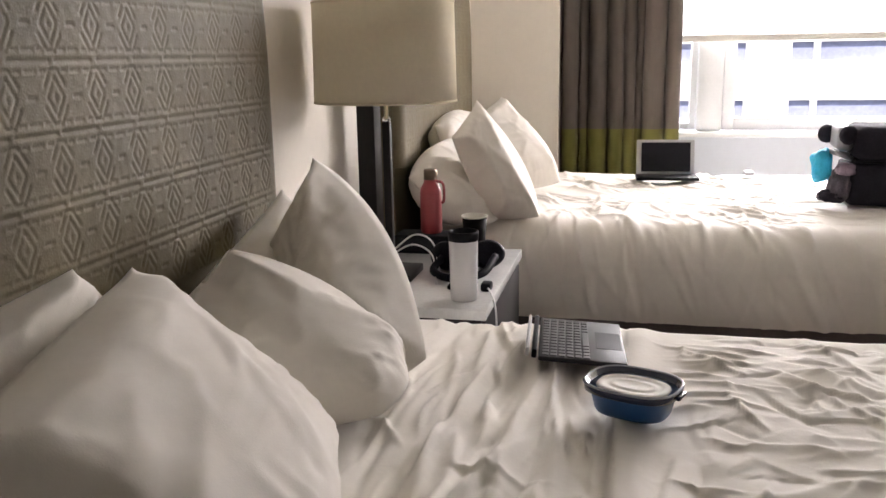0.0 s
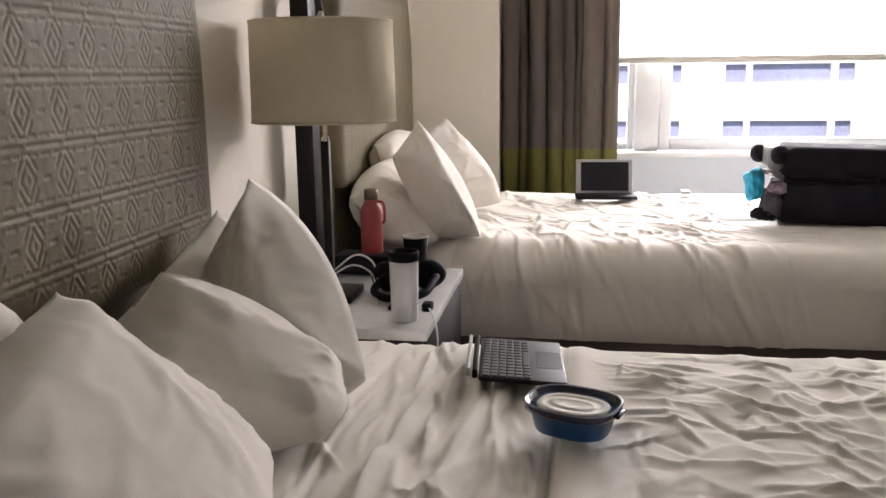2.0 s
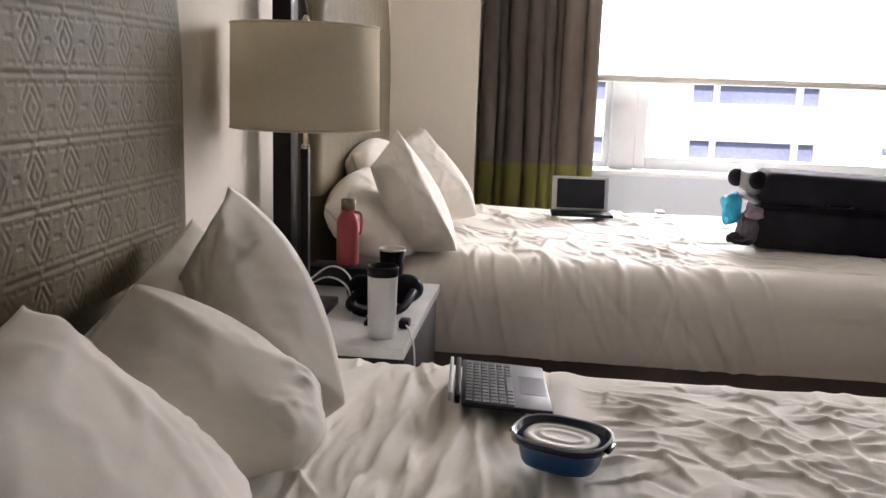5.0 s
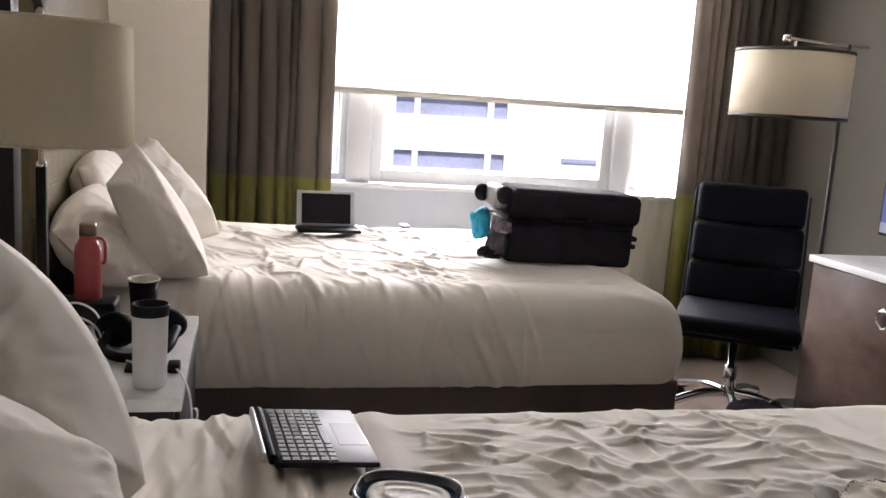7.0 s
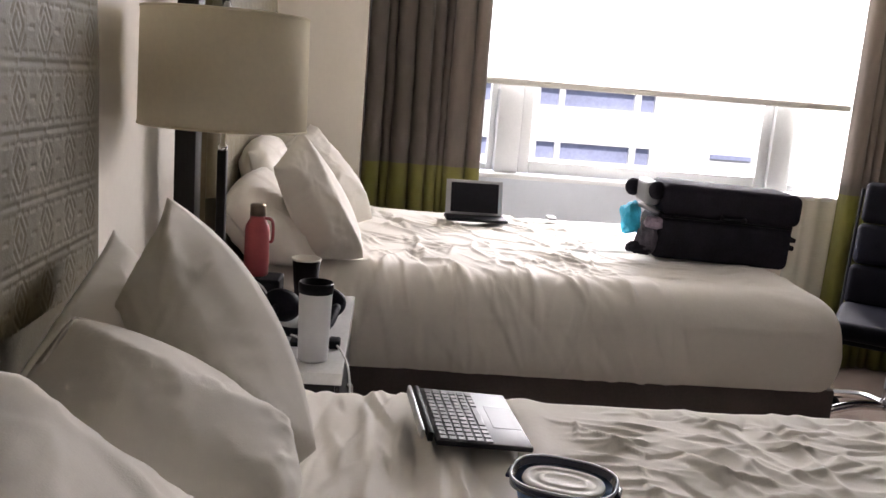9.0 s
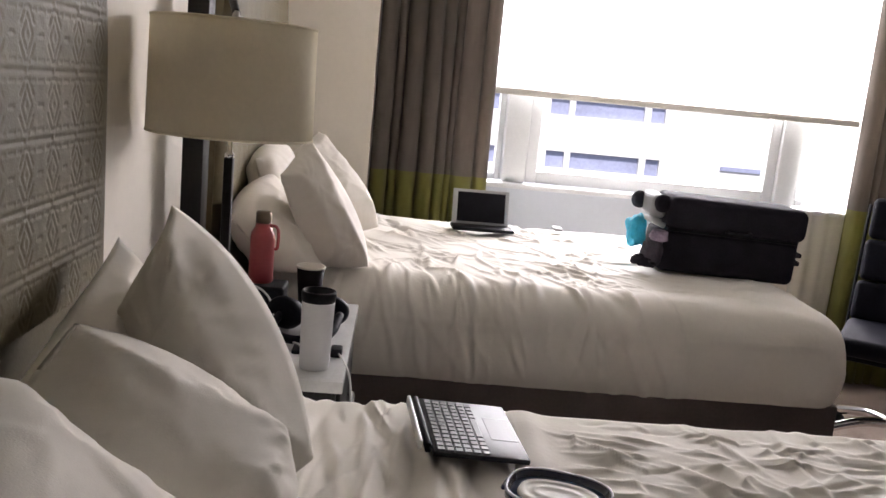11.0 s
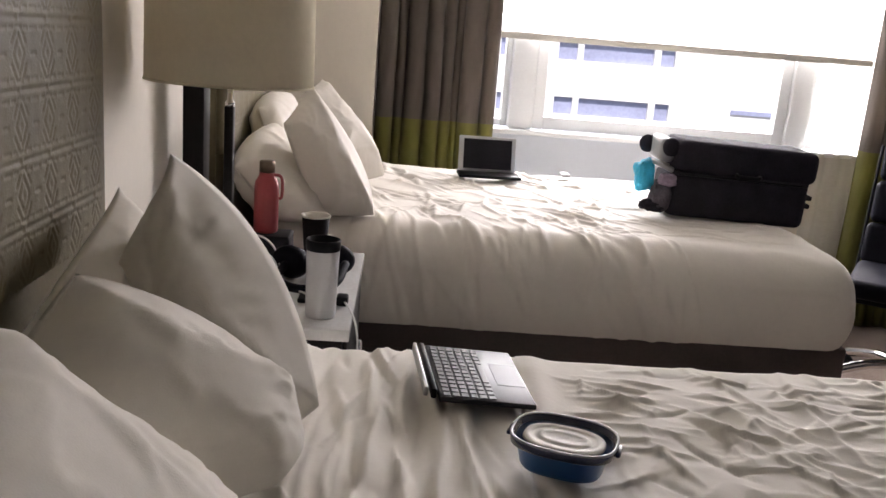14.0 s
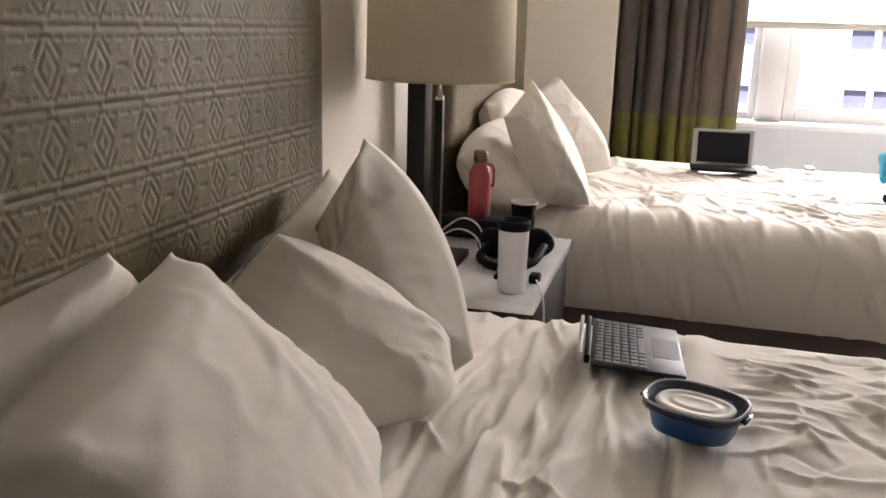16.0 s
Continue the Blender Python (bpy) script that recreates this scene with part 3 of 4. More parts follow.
def inflate(w, h, fill, seed, step, soft, bow=0.14):
    """Two sewn sheets blown up and let settle, so that the seams pucker as on a real pillow. Points of both sides, and the grid's size."""
    rs = np.random.RandomState(seed)
    nx, ny = int(w / step) + 1, int(h / step) + 1
    gx, gy = np.meshgrid(np.linspace(-w / 2, w / 2, nx), np.linspace(-h / 2, h / 2, ny), indexing="ij")
    uu, vv = 2 * gx / w, 2 * gy / h
    ru, rv = np.sqrt(1 - soft * vv ** 2 / 2), np.sqrt(1 - soft * uu ** 2 / 2)
    gx, gy = gx * ru * (1 + bow * (1 - vv ** 2) * uu ** 2), gy * rv * (1 + bow * (1 - uu ** 2) * vv ** 2)
    flat = np.stack([gx, gy], -1)

    def rest(sa, sb):
        return np.linalg.norm(flat[sb] - flat[sa], axis=-1, keepdims=True)[None]
    low = rs.rand(6, 5) - 0.5
    ix, iy = np.linspace(0, 4.999, nx), np.linspace(0, 3.999, ny)
    a, b = ix.astype(int)[:, None], iy.astype(int)[None, :]
    fx, fy = (ix % 1)[:, None], (iy % 1)[None, :]
    lump = (low[a, b] * (1 - fx) * (1 - fy) + low[a + 1, b] * fx * (1 - fy) + low[a, b + 1] * (1 - fx) * fy + low[a + 1, b + 1] * fx * fy)
    bulge = np.clip((1 - uu ** 2) * (1 - vv ** 2), 0, 1) ** 0.5
    P = np.stack([np.stack([gx, gy, s * (0.03 * bulge + 0.002 * rs.rand(nx, ny) * bulge)], -1) for s in (1, -1)])
    Q = P.copy()
    rim = np.zeros((nx, ny), bool)
    rim[0], rim[-1], rim[:, 0], rim[:, -1] = True, True, True, True
    side = np.array([1.0, -1.0])[:, None, None, None]

    def pull(sa, sb, rest, k):
        d = P[(slice(None),) + sb] - P[(slice(None),) + sa]
        n = np.linalg.norm(d, axis=-1, keepdims=True) + 1e-9
        c = d * (0.5 * k * (n - rest) / n)
        P[(slice(None),) + sa] += c
        P[(slice(None),) + sb] -= c
    S = slice
    links = []
    for sa, sb, k in (((S(0, -1), S(None)), (S(1, None), S(None)), 0.5), ((S(None), S(0, -1)), (S(None), S(1, None)), 0.5),
                      ((S(0, -1), S(0, -1)), (S(1, None), S(1, None)), 0.12), ((S(0, -1), S(1, None)), (S(1, None), S(0, -1)), 0.12),
                      ((S(0, -2), S(None)), (S(2, None), S(None)), 0.06), ((S(None), S(0, -2)), (S(None), S(2, None)), 0.06)):
        links.append((sa, sb, rest(sa, sb), k))
    target = fill * w * h
    for it in range(110):
        tx = np.zeros_like(P)
        ty = np.zeros_like(P)
        tx[:, 1:-1] = P[:, 2:] - P[:, :-2]
        ty[:, :, 1:-1] = P[:, :, 2:] - P[:, :, :-2]
        nrm = np.cross(tx, ty) * side
        nrm /= np.linalg.norm(nrm, axis=-1, keepdims=True) + 1e-9
        thick = (P[0, :, :, 2] - P[1, :, :, 2]).mean() * w * h
        push = 0.004 * max(0.0, 1 - thick / target) * (1 + 0.5 * lump)[None, :, :, None]
        V = (P - Q) * 0.90
        Q = P.copy()
        P += V + nrm * push
        for k in range(9):
            for link in links:
                pull(*link)
            m = P.mean(0)
            P[0][rim] = m[rim]
            P[1][rim] = m[rim]
    # even out the seam and the rows beside it
    for k in range(9):
        ring = [(i, k) for i in range(k, nx - 1 - k)] + [(nx - 1 - k, j) for j in range(k, ny - 1 - k)]
        ring += [(i, ny - 1 - k) for i in range(nx - 1 - k, k, -1)] + [(k, j) for j in range(ny - 1 - k, k, -1)]
        ri, rj = np.array(ring).T
        hold = np.ones(len(ring))
        if k < 3:
            for c in (0, nx - 1 - 2 * k, nx + ny - 2 - 4 * k, 2 * nx + ny - 3 - 6 * k):
                for q in (-1, 0, 1):
                    hold[(c + q) % len(ring)] = 0.03 if q == 0 else 0.3
        for it in range(40 - 4 * k):
            L = P[:, ri, rj]
            P[:, ri, rj] = L + 0.5 * hold[None, :, None] * ((np.roll(L, 1, 1) + np.roll(L, -1, 1)) / 2 - L)
    return P, nx, ny


def pillow(c, normal, up, spin, w, h, t, seed, label, soft=0.3, droop=0.0, bow=0.14, corners=None, bows=(0.1, 0.1, 0.1, 0.1), crease=0.95):
    """A pillow: c its centre, normal its thick direction, up the way its top points, spin a turn about the normal. droop bows it downwards.
    corners: where its upper left, upper right, lower right and lower left corners lie, in place of c, normal, up and spin,
    and bows: how far its left, right, upper and lower edges swell outwards."""
    P, nx, ny = inflate(w * 1.07, h * 1.09, t * 0.42, seed, 0.0095, soft, bow)
    vs, ids, fs = [], np.zeros((2, nx, ny), int), []
    rnd = random.Random(seed * 7)
    cre = [folds(P[s, :, :, 0].ravel(), P[s, :, :, 1].ravel(), rnd, 26, (-w / 2, w / 2, -h / 2, h / 2), 90 * rnd.random(), 45, (0.08, 0.32), (0.006, 0.016), 0.0075).reshape(nx, ny) for s in (0, 1)]
    for s in (0, 1):
        for i in range(nx):
            for j in range(ny):
                if s and (i in (0, nx - 1) or j in (0, ny - 1)):
                    ids[s, i, j] = ids[0, i, j]
                    continue
                x, y, z = P[s, i, j]
                if corners:
                    # the outline follows the four corners, the seam's puckers stay
                    ga, gb = 2 * i / (nx - 1) - 1, 2 * j / (ny - 1) - 1
                    x = 0.25 * x + 0.75 * w / 2 * ga * math.sqrt(1 - soft * gb ** 2 / 2) * (1 + bows[ga > 0] * (1 - gb ** 2) * ga ** 2)
                    y = 0.25 * y + 0.75 * h / 2 * gb * math.sqrt(1 - soft * ga ** 2 / 2) * (1 + bows[2 if gb > 0 else 3] * (1 - ga ** 2) * gb ** 2)
                ids[s, i, j] = len(vs)
                e = max(0.0, (1 - (2 * i / (nx - 1) - 1) ** 2) * (1 - (2 * j / (ny - 1) - 1) ** 2))
                wx, wy = x + 0.05 * noise.noise((x * 5, y * 5, seed * 3.1)), y + 0.05 * noise.noise((x * 5, y * 5, seed * 5.3))
                a = math.atan2(y / h, x / w)
                fold = max(0.0, ridge((a * 5.0 + seed, math.hypot(wx, wy) * 3.0, s * 4.0))) ** 3 * (1 - e) ** 2
                line = max(0.0, ridge((wx * 6.0 + wy * 3, wy * 11.0, seed * 2.0 + s))) ** 5
                pucker = 0.0
                for px, py in ((-1, -1), (1, -1), (1, 1), (-1, 1)):
                    qx, qy = px * w / 2 - x, py * h / 2 - y
                    dist = math.hypot(qx, qy)
                    if dist < 0.22:
                        pucker += max(0.0, ridge((math.atan2(qy, qx) * 4.5 + seed, dist * 4, s * 3.0))) ** 3 * math.exp(-dist / 0.07) * min(1.0, dist / 0.07) ** 2
                dz = min(1.0, 3 * e) * (crease * cre[s][i, j] + 0.006 * pucker + 0.005 * fold + 0.004 * line + 0.004 * noise.noise((x * 4 + seed, y * 4, s)) + 0.0008 * noise.noise((x * 19 + seed, y * 19, s)))
                sgn = 1 if s == 0 else -1
                vs.append((x, y - droop * (2 * x / w) ** 2, z + sgn * dz - 0.14 * t * (2 * y / h) * sgn * max(0.0, 1 - (2 * y / h) ** 2)))
    for s in (0, 1):
        for i in range(nx - 1):
            for j in range(ny - 1):
                f = [int(k) for k in (ids[s, i, j], ids[s, i + 1, j], ids[s, i + 1, j + 1], ids[s, i, j + 1])]
                fs.append(f if s == 0 else f[::-1])
    me = bpy.data.meshes.new("pillow")
    me.from_pydata(vs, [], fs)
    me.materials.append(M_PILLOW)
    for p in me.polygons:
        p.use_smooth = True
    ob = new("pillow", me)
    if corners:
        tl, tr, br, bl = [Vector(q) for q in corners]
        mid = (tl + tr + br + bl) / 4
        nv = (tr + br - tl - bl).cross(tl + tr - bl - br).normalized()
        for v in me.vertices:
            a, b = v.co.x / w + 0.5, v.co.y / h + 0.5
            q = (bl * (1 - a) + br * a) * (1 - b) + (tl * (1 - a) + tr * a) * b + nv * v.co.z
            if q.z < 0.66:
                q.z = 0.618 + 0.042 * math.exp((q.z - 0.66) / 0.042)
            v.co = q - mid
        ob.location = mid
        return tagged(ob, label, "pillow", group="pillows")
    nv = Vector(normal).normalized()
    uv = Vector(up)
    uv = (uv - nv * uv.dot(nv)).normalized()
    rt = uv.cross(nv)
    m = Matrix((rt, uv, nv)).transposed().to_4x4()
    ob.matrix_world = Matrix.Translation(c) @ m @ pose(0, 0, 0, 0, 0, spin)
    back = ob.matrix_world.inverted()
    for v in me.vertices:
        q = ob.matrix_world @ v.co
        if q.z < 0.66:
            q.z = 0.618 + 0.042 * math.exp((q.z - 0.66) / 0.042)
            v.co = back @ q
    return tagged(ob, label, "pillow", group="pillows")


Z = (0, 0, 1)
pillow(0, 0, 0, 0, 0.42, 0.28, 0.13, 1, "white cotton pillow propped against the headboard", 0.0, bows=(0.05, 0.10, 0.0, 0.05), crease=0.6,
       corners=((0.048, 1.020, 0.889), (0.108, 1.400, 0.949), (0.140, 1.400, 0.874), (0.140, 1.020, 0.650)))
pillow(0, 0, 0, 0, 0.54, 0.42, 0.18, 2, "plump white pillow leaning on another pillow", 0.0, bows=(0.10, -0.12, 0.0, 0.10), crease=0.9,
       corners=((0.235, 1.00, 0.885), (0.135, 1.489, 0.931), (0.385, 1.530, 0.630), (0.560, 1.02, 0.635)))
pillow(0, 0, 0, 0, 0.66, 0.30, 0.14, 3, "white pillow slumped against the headboard", 0.0, bows=(0.05, 0.0, -0.10, 0.05),
       corners=((0.110, 1.50, 0.80), (0.064, 2.180, 0.932), (0.17, 2.15, 0.645), (0.24, 1.42, 0.645)))
pillow(0, 0, 0, 0, 0.36, 0.48, 0.21, 4, "white pillow standing with one corner up", 0.0, bows=(0.08, 0.78, -0.06, 0.12), crease=0.75,
       corners=((0.11, 1.985, 0.825), (0.184, 2.064, 1.018), (0.458, 1.872, 0.680), (0.29, 1.80, 0.62)))
pillow(0, 0, 0, 0, 0.42, 0.38, 0.22, 15, "white pillow slumped forward on the bed", 0.26, bows=(0.20, 0.12, 0.18, 0.2), crease=0.3,
       corners=((0.128, 1.778, 0.915), (0.440, 1.852, 0.716), (0.425, 1.710, 0.620), (0.13, 1.50, 0.66)))
pillow((0.175, 3.56, 0.715), (0.70, -0.15, 0.68), (-0.82, -0.1, 0.56), 0, 0.48, 0.40, 0.17, 6, "white pillow propped against the far headboard", 0.25)
pillow(0, 0, 0, 0, 0.30, 0.47, 0.19, 7, "plump white pillow leaning on another pillow", 0.0, bows=(0.06, 0.80, -0.05, 0.10), crease=0.7,
       corners=((0.175, 3.420, 0.925), (0.240, 3.575, 1.050), (0.478, 3.505, 0.618), (0.300, 3.44, 0.625)))
pillow((0.120, 4.00, 0.765), (1, 0.0, 0.40), Z, 2, 0.60, 0.44, 0.17, 8, "white pillow propped against the far headboard", 0.2)
pillow(0, 0, 0, 0, 0.34, 0.50, 0.17, 9, "plump white pillow leaning near the window", 0.0, bows=(0.06, 0.62, -0.05, 0.10), crease=0.7,
       corners=((0.090, 4.20, 0.92), (0.195, 4.45, 1.015), (0.490, 4.22, 0.655), (0.27, 4.05, 0.64)))


# ---------------------------------------------------------------- nightstand and what stands on it
NZ = 0.605
ns = thing("nightstand", "dark wood nightstand with a white stone top between the beds", "nightstand")
part("top", boxed(X0 + 0.005, 0.467, 2.425, 3.10, NZ - 0.028, NZ, bevel=0.003), M_STONE, ns, "white polished stone top", smooth="auto")
part("body", boxed(X0 + 0.01, 0.452, 2.44, 3.085, F + 0.06, NZ - 0.028, bevel=0.003), M_DARKWOOD, ns, smooth="auto")
for z0, z1 in ((-0.02, 0.26), (0.275, 0.565)):
    d = part("drawer", boxed(0.452, 0.462, 2.455, 3.07, z0, z1, bevel=0.003), M_DARKWOOD, ns, smooth="auto")
    part("handle", tube([(0.464, 2.66, (z0 + z1) / 2), (0.478, 2.67, (z0 + z1) / 2), (0.478, 2.85, (z0 + z1) / 2), (0.464, 2.86, (z0 + z1) / 2)], 0.005), M_CHROME, d, "chrome handle")
part("plinth", boxed(X0 + 0.02, 0.43, 2.47, 3.06, F, F + 0.06), M_BLACK, ns, smooth=False)

post = thing("wall_post", "black wooden upright fixed to the wall between the beds", "wall panel")
part("post", boxed(-0.035, 0.022, 3.01, 3.085, NZ + 0.001, 1.72, bevel=0.004), M_DARKWOOD, post, smooth="auto")

LX, LY = 0.148, 2.715
lamp = thing("table_lamp", "black table lamp with a cream drum shade on the nightstand", "lamp")
part("base", boxed(LX - 0.075, LX + 0.075, LY - 0.075, LY + 0.075, NZ, NZ + 0.022, bevel=0.004), M_DARKWOOD, lamp, smooth="auto")
part("stem", boxed(LX - 0.011, LX + 0.011, LY - 0.011, LY + 0.011, NZ + 0.022, 1.035, bevel=0.003), M_DARKWOOD, lamp, smooth="auto")
part("neck", lathe([(0.0, 1.035), (0.011, 1.035), (0.011, 1.045), (0.006, 1.05), (0.006, 1.20), (0.0, 1.20)], 20, at=(LX, LY, 0)), M_CHROME, lamp, "chrome neck")


def drum(name, r0, r1, z0, z1, at, parent, mat, trim):
    bm = lathe([(r0, z0), (r1, z1)], 64, at=at)
    bmesh.ops.solidify(bm, geom=bm.faces, thickness=0.0025)
    sh = part(name, bm, mat, parent, "cream fabric drum shade")
    lip = 0.007 if trim is M_SHADE_TRIM else 0.0025
    for z, r in ((z0, r0), (z1, r1)):
        part("rim", lathe([(r - 0.003, z - lip), (r + 0.0015, z - lip), (r + 0.0015, z + lip), (r - 0.003, z + lip), (r - 0.003, z - lip)], 64, at=at), trim, sh)
    return sh


drum("shade", 0.191, 0.187, 1.090, 1.345, (LX, LY, 0), lamp, M_SHADE, M_SHADE)
sp = bmesh.new()
for k in range(3):
    a = 2 * math.pi * k / 3
    tube([(LX, LY, 1.33), (LX + 0.095 * math.cos(a), LY + 0.095 * math.sin(a), 1.333), (LX + 0.186 * math.cos(a), LY + 0.186 * math.sin(a), 1.338)], 0.002, 6, sp)
part("spider", sp, M_STEEL, lamp)
part("finial", lathe([(0, 1.20), (0.006, 1.20), (0.006, 1.35), (0.010, 1.355), (0.007, 1.372), (0, 1.375)], 16, at=(LX, LY, 0)), M_STEEL, lamp)

part("bracket_arm", tube([(0.0, 3.02, 1.53), (0.06, 2.93, 1.50), (0.115, 2.79, 1.43), (LX, LY, 1.365)], 0.010, 8), M_DARKWOOD, post, "curved black arm above the lamp")

clock = thing("clock_radio", "small black clock radio under the red bottle", "clock radio")
part("case", boxed(0.08, 0.262, 2.985, 3.095, NZ, NZ + 0.058, bevel=0.008, seg=3), M_BLACK, clock, smooth="auto")
part("face", boxed(0.10, 0.245, 2.9835, 2.9845, NZ + 0.012, NZ + 0.048), M_SCREEN, clock, smooth=False)

bottle = thing("water_bottle", "coral red water bottle with a bronze cap and carry loop", "bottle")
BX, BY, BZ = 0.188, 3.045, NZ + 0.0585
part("body", lathe([(0, 0), (0.031, 0), (0.034, 0.004), (0.034, 0.125), (0.032, 0.140), (0.022, 0.158), (0.0205, 0.168), (0, 0.168)], 40, at=(BX, BY, BZ)), M_RED, bottle)
part("cap", lathe([(0, 0.168), (0.0215, 0.168), (0.0215, 0.196), (0.019, 0.200), (0, 0.200)], 32, at=(BX, BY, BZ)), M_BRONZE, bottle, "bronze metal cap")
part("loop", tube([(BX + 0.018, BY - 0.004, BZ + 0.162), (BX + 0.036, BY - 0.006, BZ + 0.160), (BX + 0.043, BY - 0.007, BZ + 0.145), (BX + 0.043, BY - 0.007, BZ + 0.105), (BX + 0.036, BY - 0.006, BZ + 0.095)], 0.0045), M_RED, bottle, "red carry loop")

cup = thing("paper_cup", "dark paper coffee cup with a cream rim", "cup")
part("sleeve", lathe([(0, 0), (0.029, 0), (0.039, 0.112), (0.0385, 0.112), (0.0285, 0.003), (0, 0.003)], 36, at=(0.328, 3.035, NZ)), M_CUPDARK, cup)
part("rim", lathe([(0.0375, 0.1125), (0.041, 0.1125), (0.042, 0.115), (0.0405, 0.118), (0.0375, 0.117), (0.0335, 0.06), (0.033, 0.06), (0.0375, 0.1125)], 36, at=(0.328, 3.035, NZ)), M_PAPER, cup, "cream paper rim")

tum = thing("tumbler", "tall white travel tumbler with a black lid", "tumbler")
part("body", lathe([(0, 0), (0.032, 0), (0.0335, 0.003), (0.0365, 0.150), (0.0365, 0.153), (0, 0.153)], 40, at=(0.396, 2.515, NZ)), M_CUPWHITE, tum)
part("lid", lathe([(0, 0.153), (0.038, 0.153), (0.039, 0.172), (0.037, 0.176), (0.034, 0.176), (0.032, 0.160), (0, 0.160)], 40, at=(0.396, 2.515, NZ)), M_BLACK, tum, "black recessed lid")

hp = thing("headphones", "dark folded headphones lying on the nightstand", "headphones")
for k, (x, y, a) in enumerate(((0.40, 2.84, 20), (0.29, 2.80, -30))):
    bm = lathe([(0, -0.028), (0.036, -0.028), (0.044, -0.016), (0.044, 0.012), (0.034, 0.026), (0, 0.028)], 28)
    bmesh.ops.transform(bm, matrix=pose(x, y, NZ + 0.042, 68, 0, a) @ Matrix.Diagonal((1.15, 0.92, 1.0, 1)), verts=bm.verts)
    part("ear_cup", bm, M_LEATHER, hp)
part("headband", tube([(0.285, 2.79, NZ + 0.045), (0.27, 2.715, NZ + 0.02), (0.33, 2.66, NZ + 0.014), (0.41, 2.70, NZ + 0.02), (0.43, 2.80, NZ + 0.045)], 0.011, 10), M_LEATHER, hp)
phone = thing("phone", "black phone lying flat on the nightstand", "phone")
part("body", boxed(0.335, 0.405, 2.590, 2.665, NZ, NZ + 0.012, bevel=0.004), M_BLACK, phone, smooth="auto")
plug = thing("charger_plug", "small black charger on the nightstand edge", "charger")
part("body", boxed(0.425, 0.452, 2.585, 2.625, NZ, NZ + 0.022, bevel=0.005), M_BLACK, plug, smooth="auto")
for pts in (((0.09, 2.93, NZ + 0.02), (0.17, 2.90, NZ + 0.080), (0.24, 2.84, NZ + 0.070), (0.29, 2.72, NZ + 0.012), (0.36, 2.61, NZ + 0.014)),
            ((0.10, 2.86, NZ + 0.02), (0.18, 2.83, NZ + 0.065), (0.25, 2.78, NZ + 0.050), (0.29, 2.66, NZ + 0.004)),
            ((0.44, 2.60, NZ + 0.012), (0.462, 2.545, NZ + 0.004), (0.480, 2.50, NZ - 0.03), (0.486, 2.47, NZ - 0.12), (0.486, 2.46, NZ - 0.30))):
    cb = thing("charging_cable", "thin white charging cable looping over the nightstand", "cable", group="charging cables")
    part("cord", tube(pts, 0.0028, 6), M_CABLE, cb)
    part("connector", tube([pts[-1], Vector(pts[-1]) + (Vector(pts[-1]) - Vector(pts[-2])).normalized() * 0.022], 0.0045, 8), M_CABLE, cb)
rad = thing("ornament", "small metal ornament standing on the nightstand", "ornament")
part("body", lathe([(0, 0), (0.02, 0), (0.021, 0.05), (0.019, 0.052), (0, 0.052)], 20, at=(0.19, 2.62, NZ)), M_CHROME, rad)


# ---------------------------------------------------------------- on the near bed
kb = thing("tablet_keyboard", "dark grey tablet keyboard lying open on the bed", "keyboard", pose(0.714, 2.112, 0.647, 0, 4, 5))
part("deck", boxed(-0.083, 0.083, -0.122, 0.122, -0.006, 0.004, bevel=0.003), M_DECK, kb, smooth="auto")
part("trackpad", boxed(0.028, 0.078, -0.05, 0.05, 0.0041, 0.0046, bevel=0.0002, seg=1), M_DECK, kb, smooth=False)
part("hinge", boxed(-0.096, -0.086, -0.110, 0.110, -0.006, 0.012, bevel=0.003), M_BLACK, kb, smooth="auto")
part("edge_bar", boxed(-0.108, -0.101, -0.105, 0.105, -0.004, 0.013, bevel=0.002), M_SILVER, kb, "silver tablet clamp bar", smooth="auto")
key_me = None
for r in range(6):
    for c in range(13):
        y = -0.110 + c * 0.0175
        x = -0.070 + r * 0.0155
        if r == 5 and 4 <= c <= 8:
            if c > 4:
                continue
            part("space_key", boxed(x - 0.006, x + 0.006, y - 0.007, y + 4 * 0.0175 + 0.007, 0.0043, 0.0062, bevel=0.0008, seg=1), M_KEY, kb, smooth=False)
            continue
        if key_me is None:
            ob = part("key", boxed(-0.0062, 0.0062, -0.0072, 0.0072, 0.0043, 0.0062, bevel=0.0008, seg=1), M_KEY, kb, smooth=False)
            key_me = ob.data
        else:
            ob = new("key", key_me)
            ob.parent = kb
        ob.location = (x, y, 0)


def superellipse(bm, rings, n=64, p=3.4, cap_first=True, cap_last=True):
    """Rings of (half width, half depth, z) with rounded-rectangle outline."""
    loops = []
    for a, b, z in rings:
        lp = []
        for k in range(n):
            t = 2 * math.pi * k / n
            c, s = math.cos(t), math.sin(t)
            lp.append(bm.verts.new((a * math.copysign(abs(c) ** (2 / p), c), b * math.copysign(abs(s) ** (2 / p), s), z)))
        loops.append(lp)
    for q, r in zip(loops, loops[1:]):
        for k in range(n):
            bm.faces.new((q[k], q[(k + 1) % n], r[(k + 1) % n], r[k]))
    if cap_first:
        bm.faces.new(loops[0][::-1])
    if cap_last:
        bm.faces.new(loops[-1])
    return bm


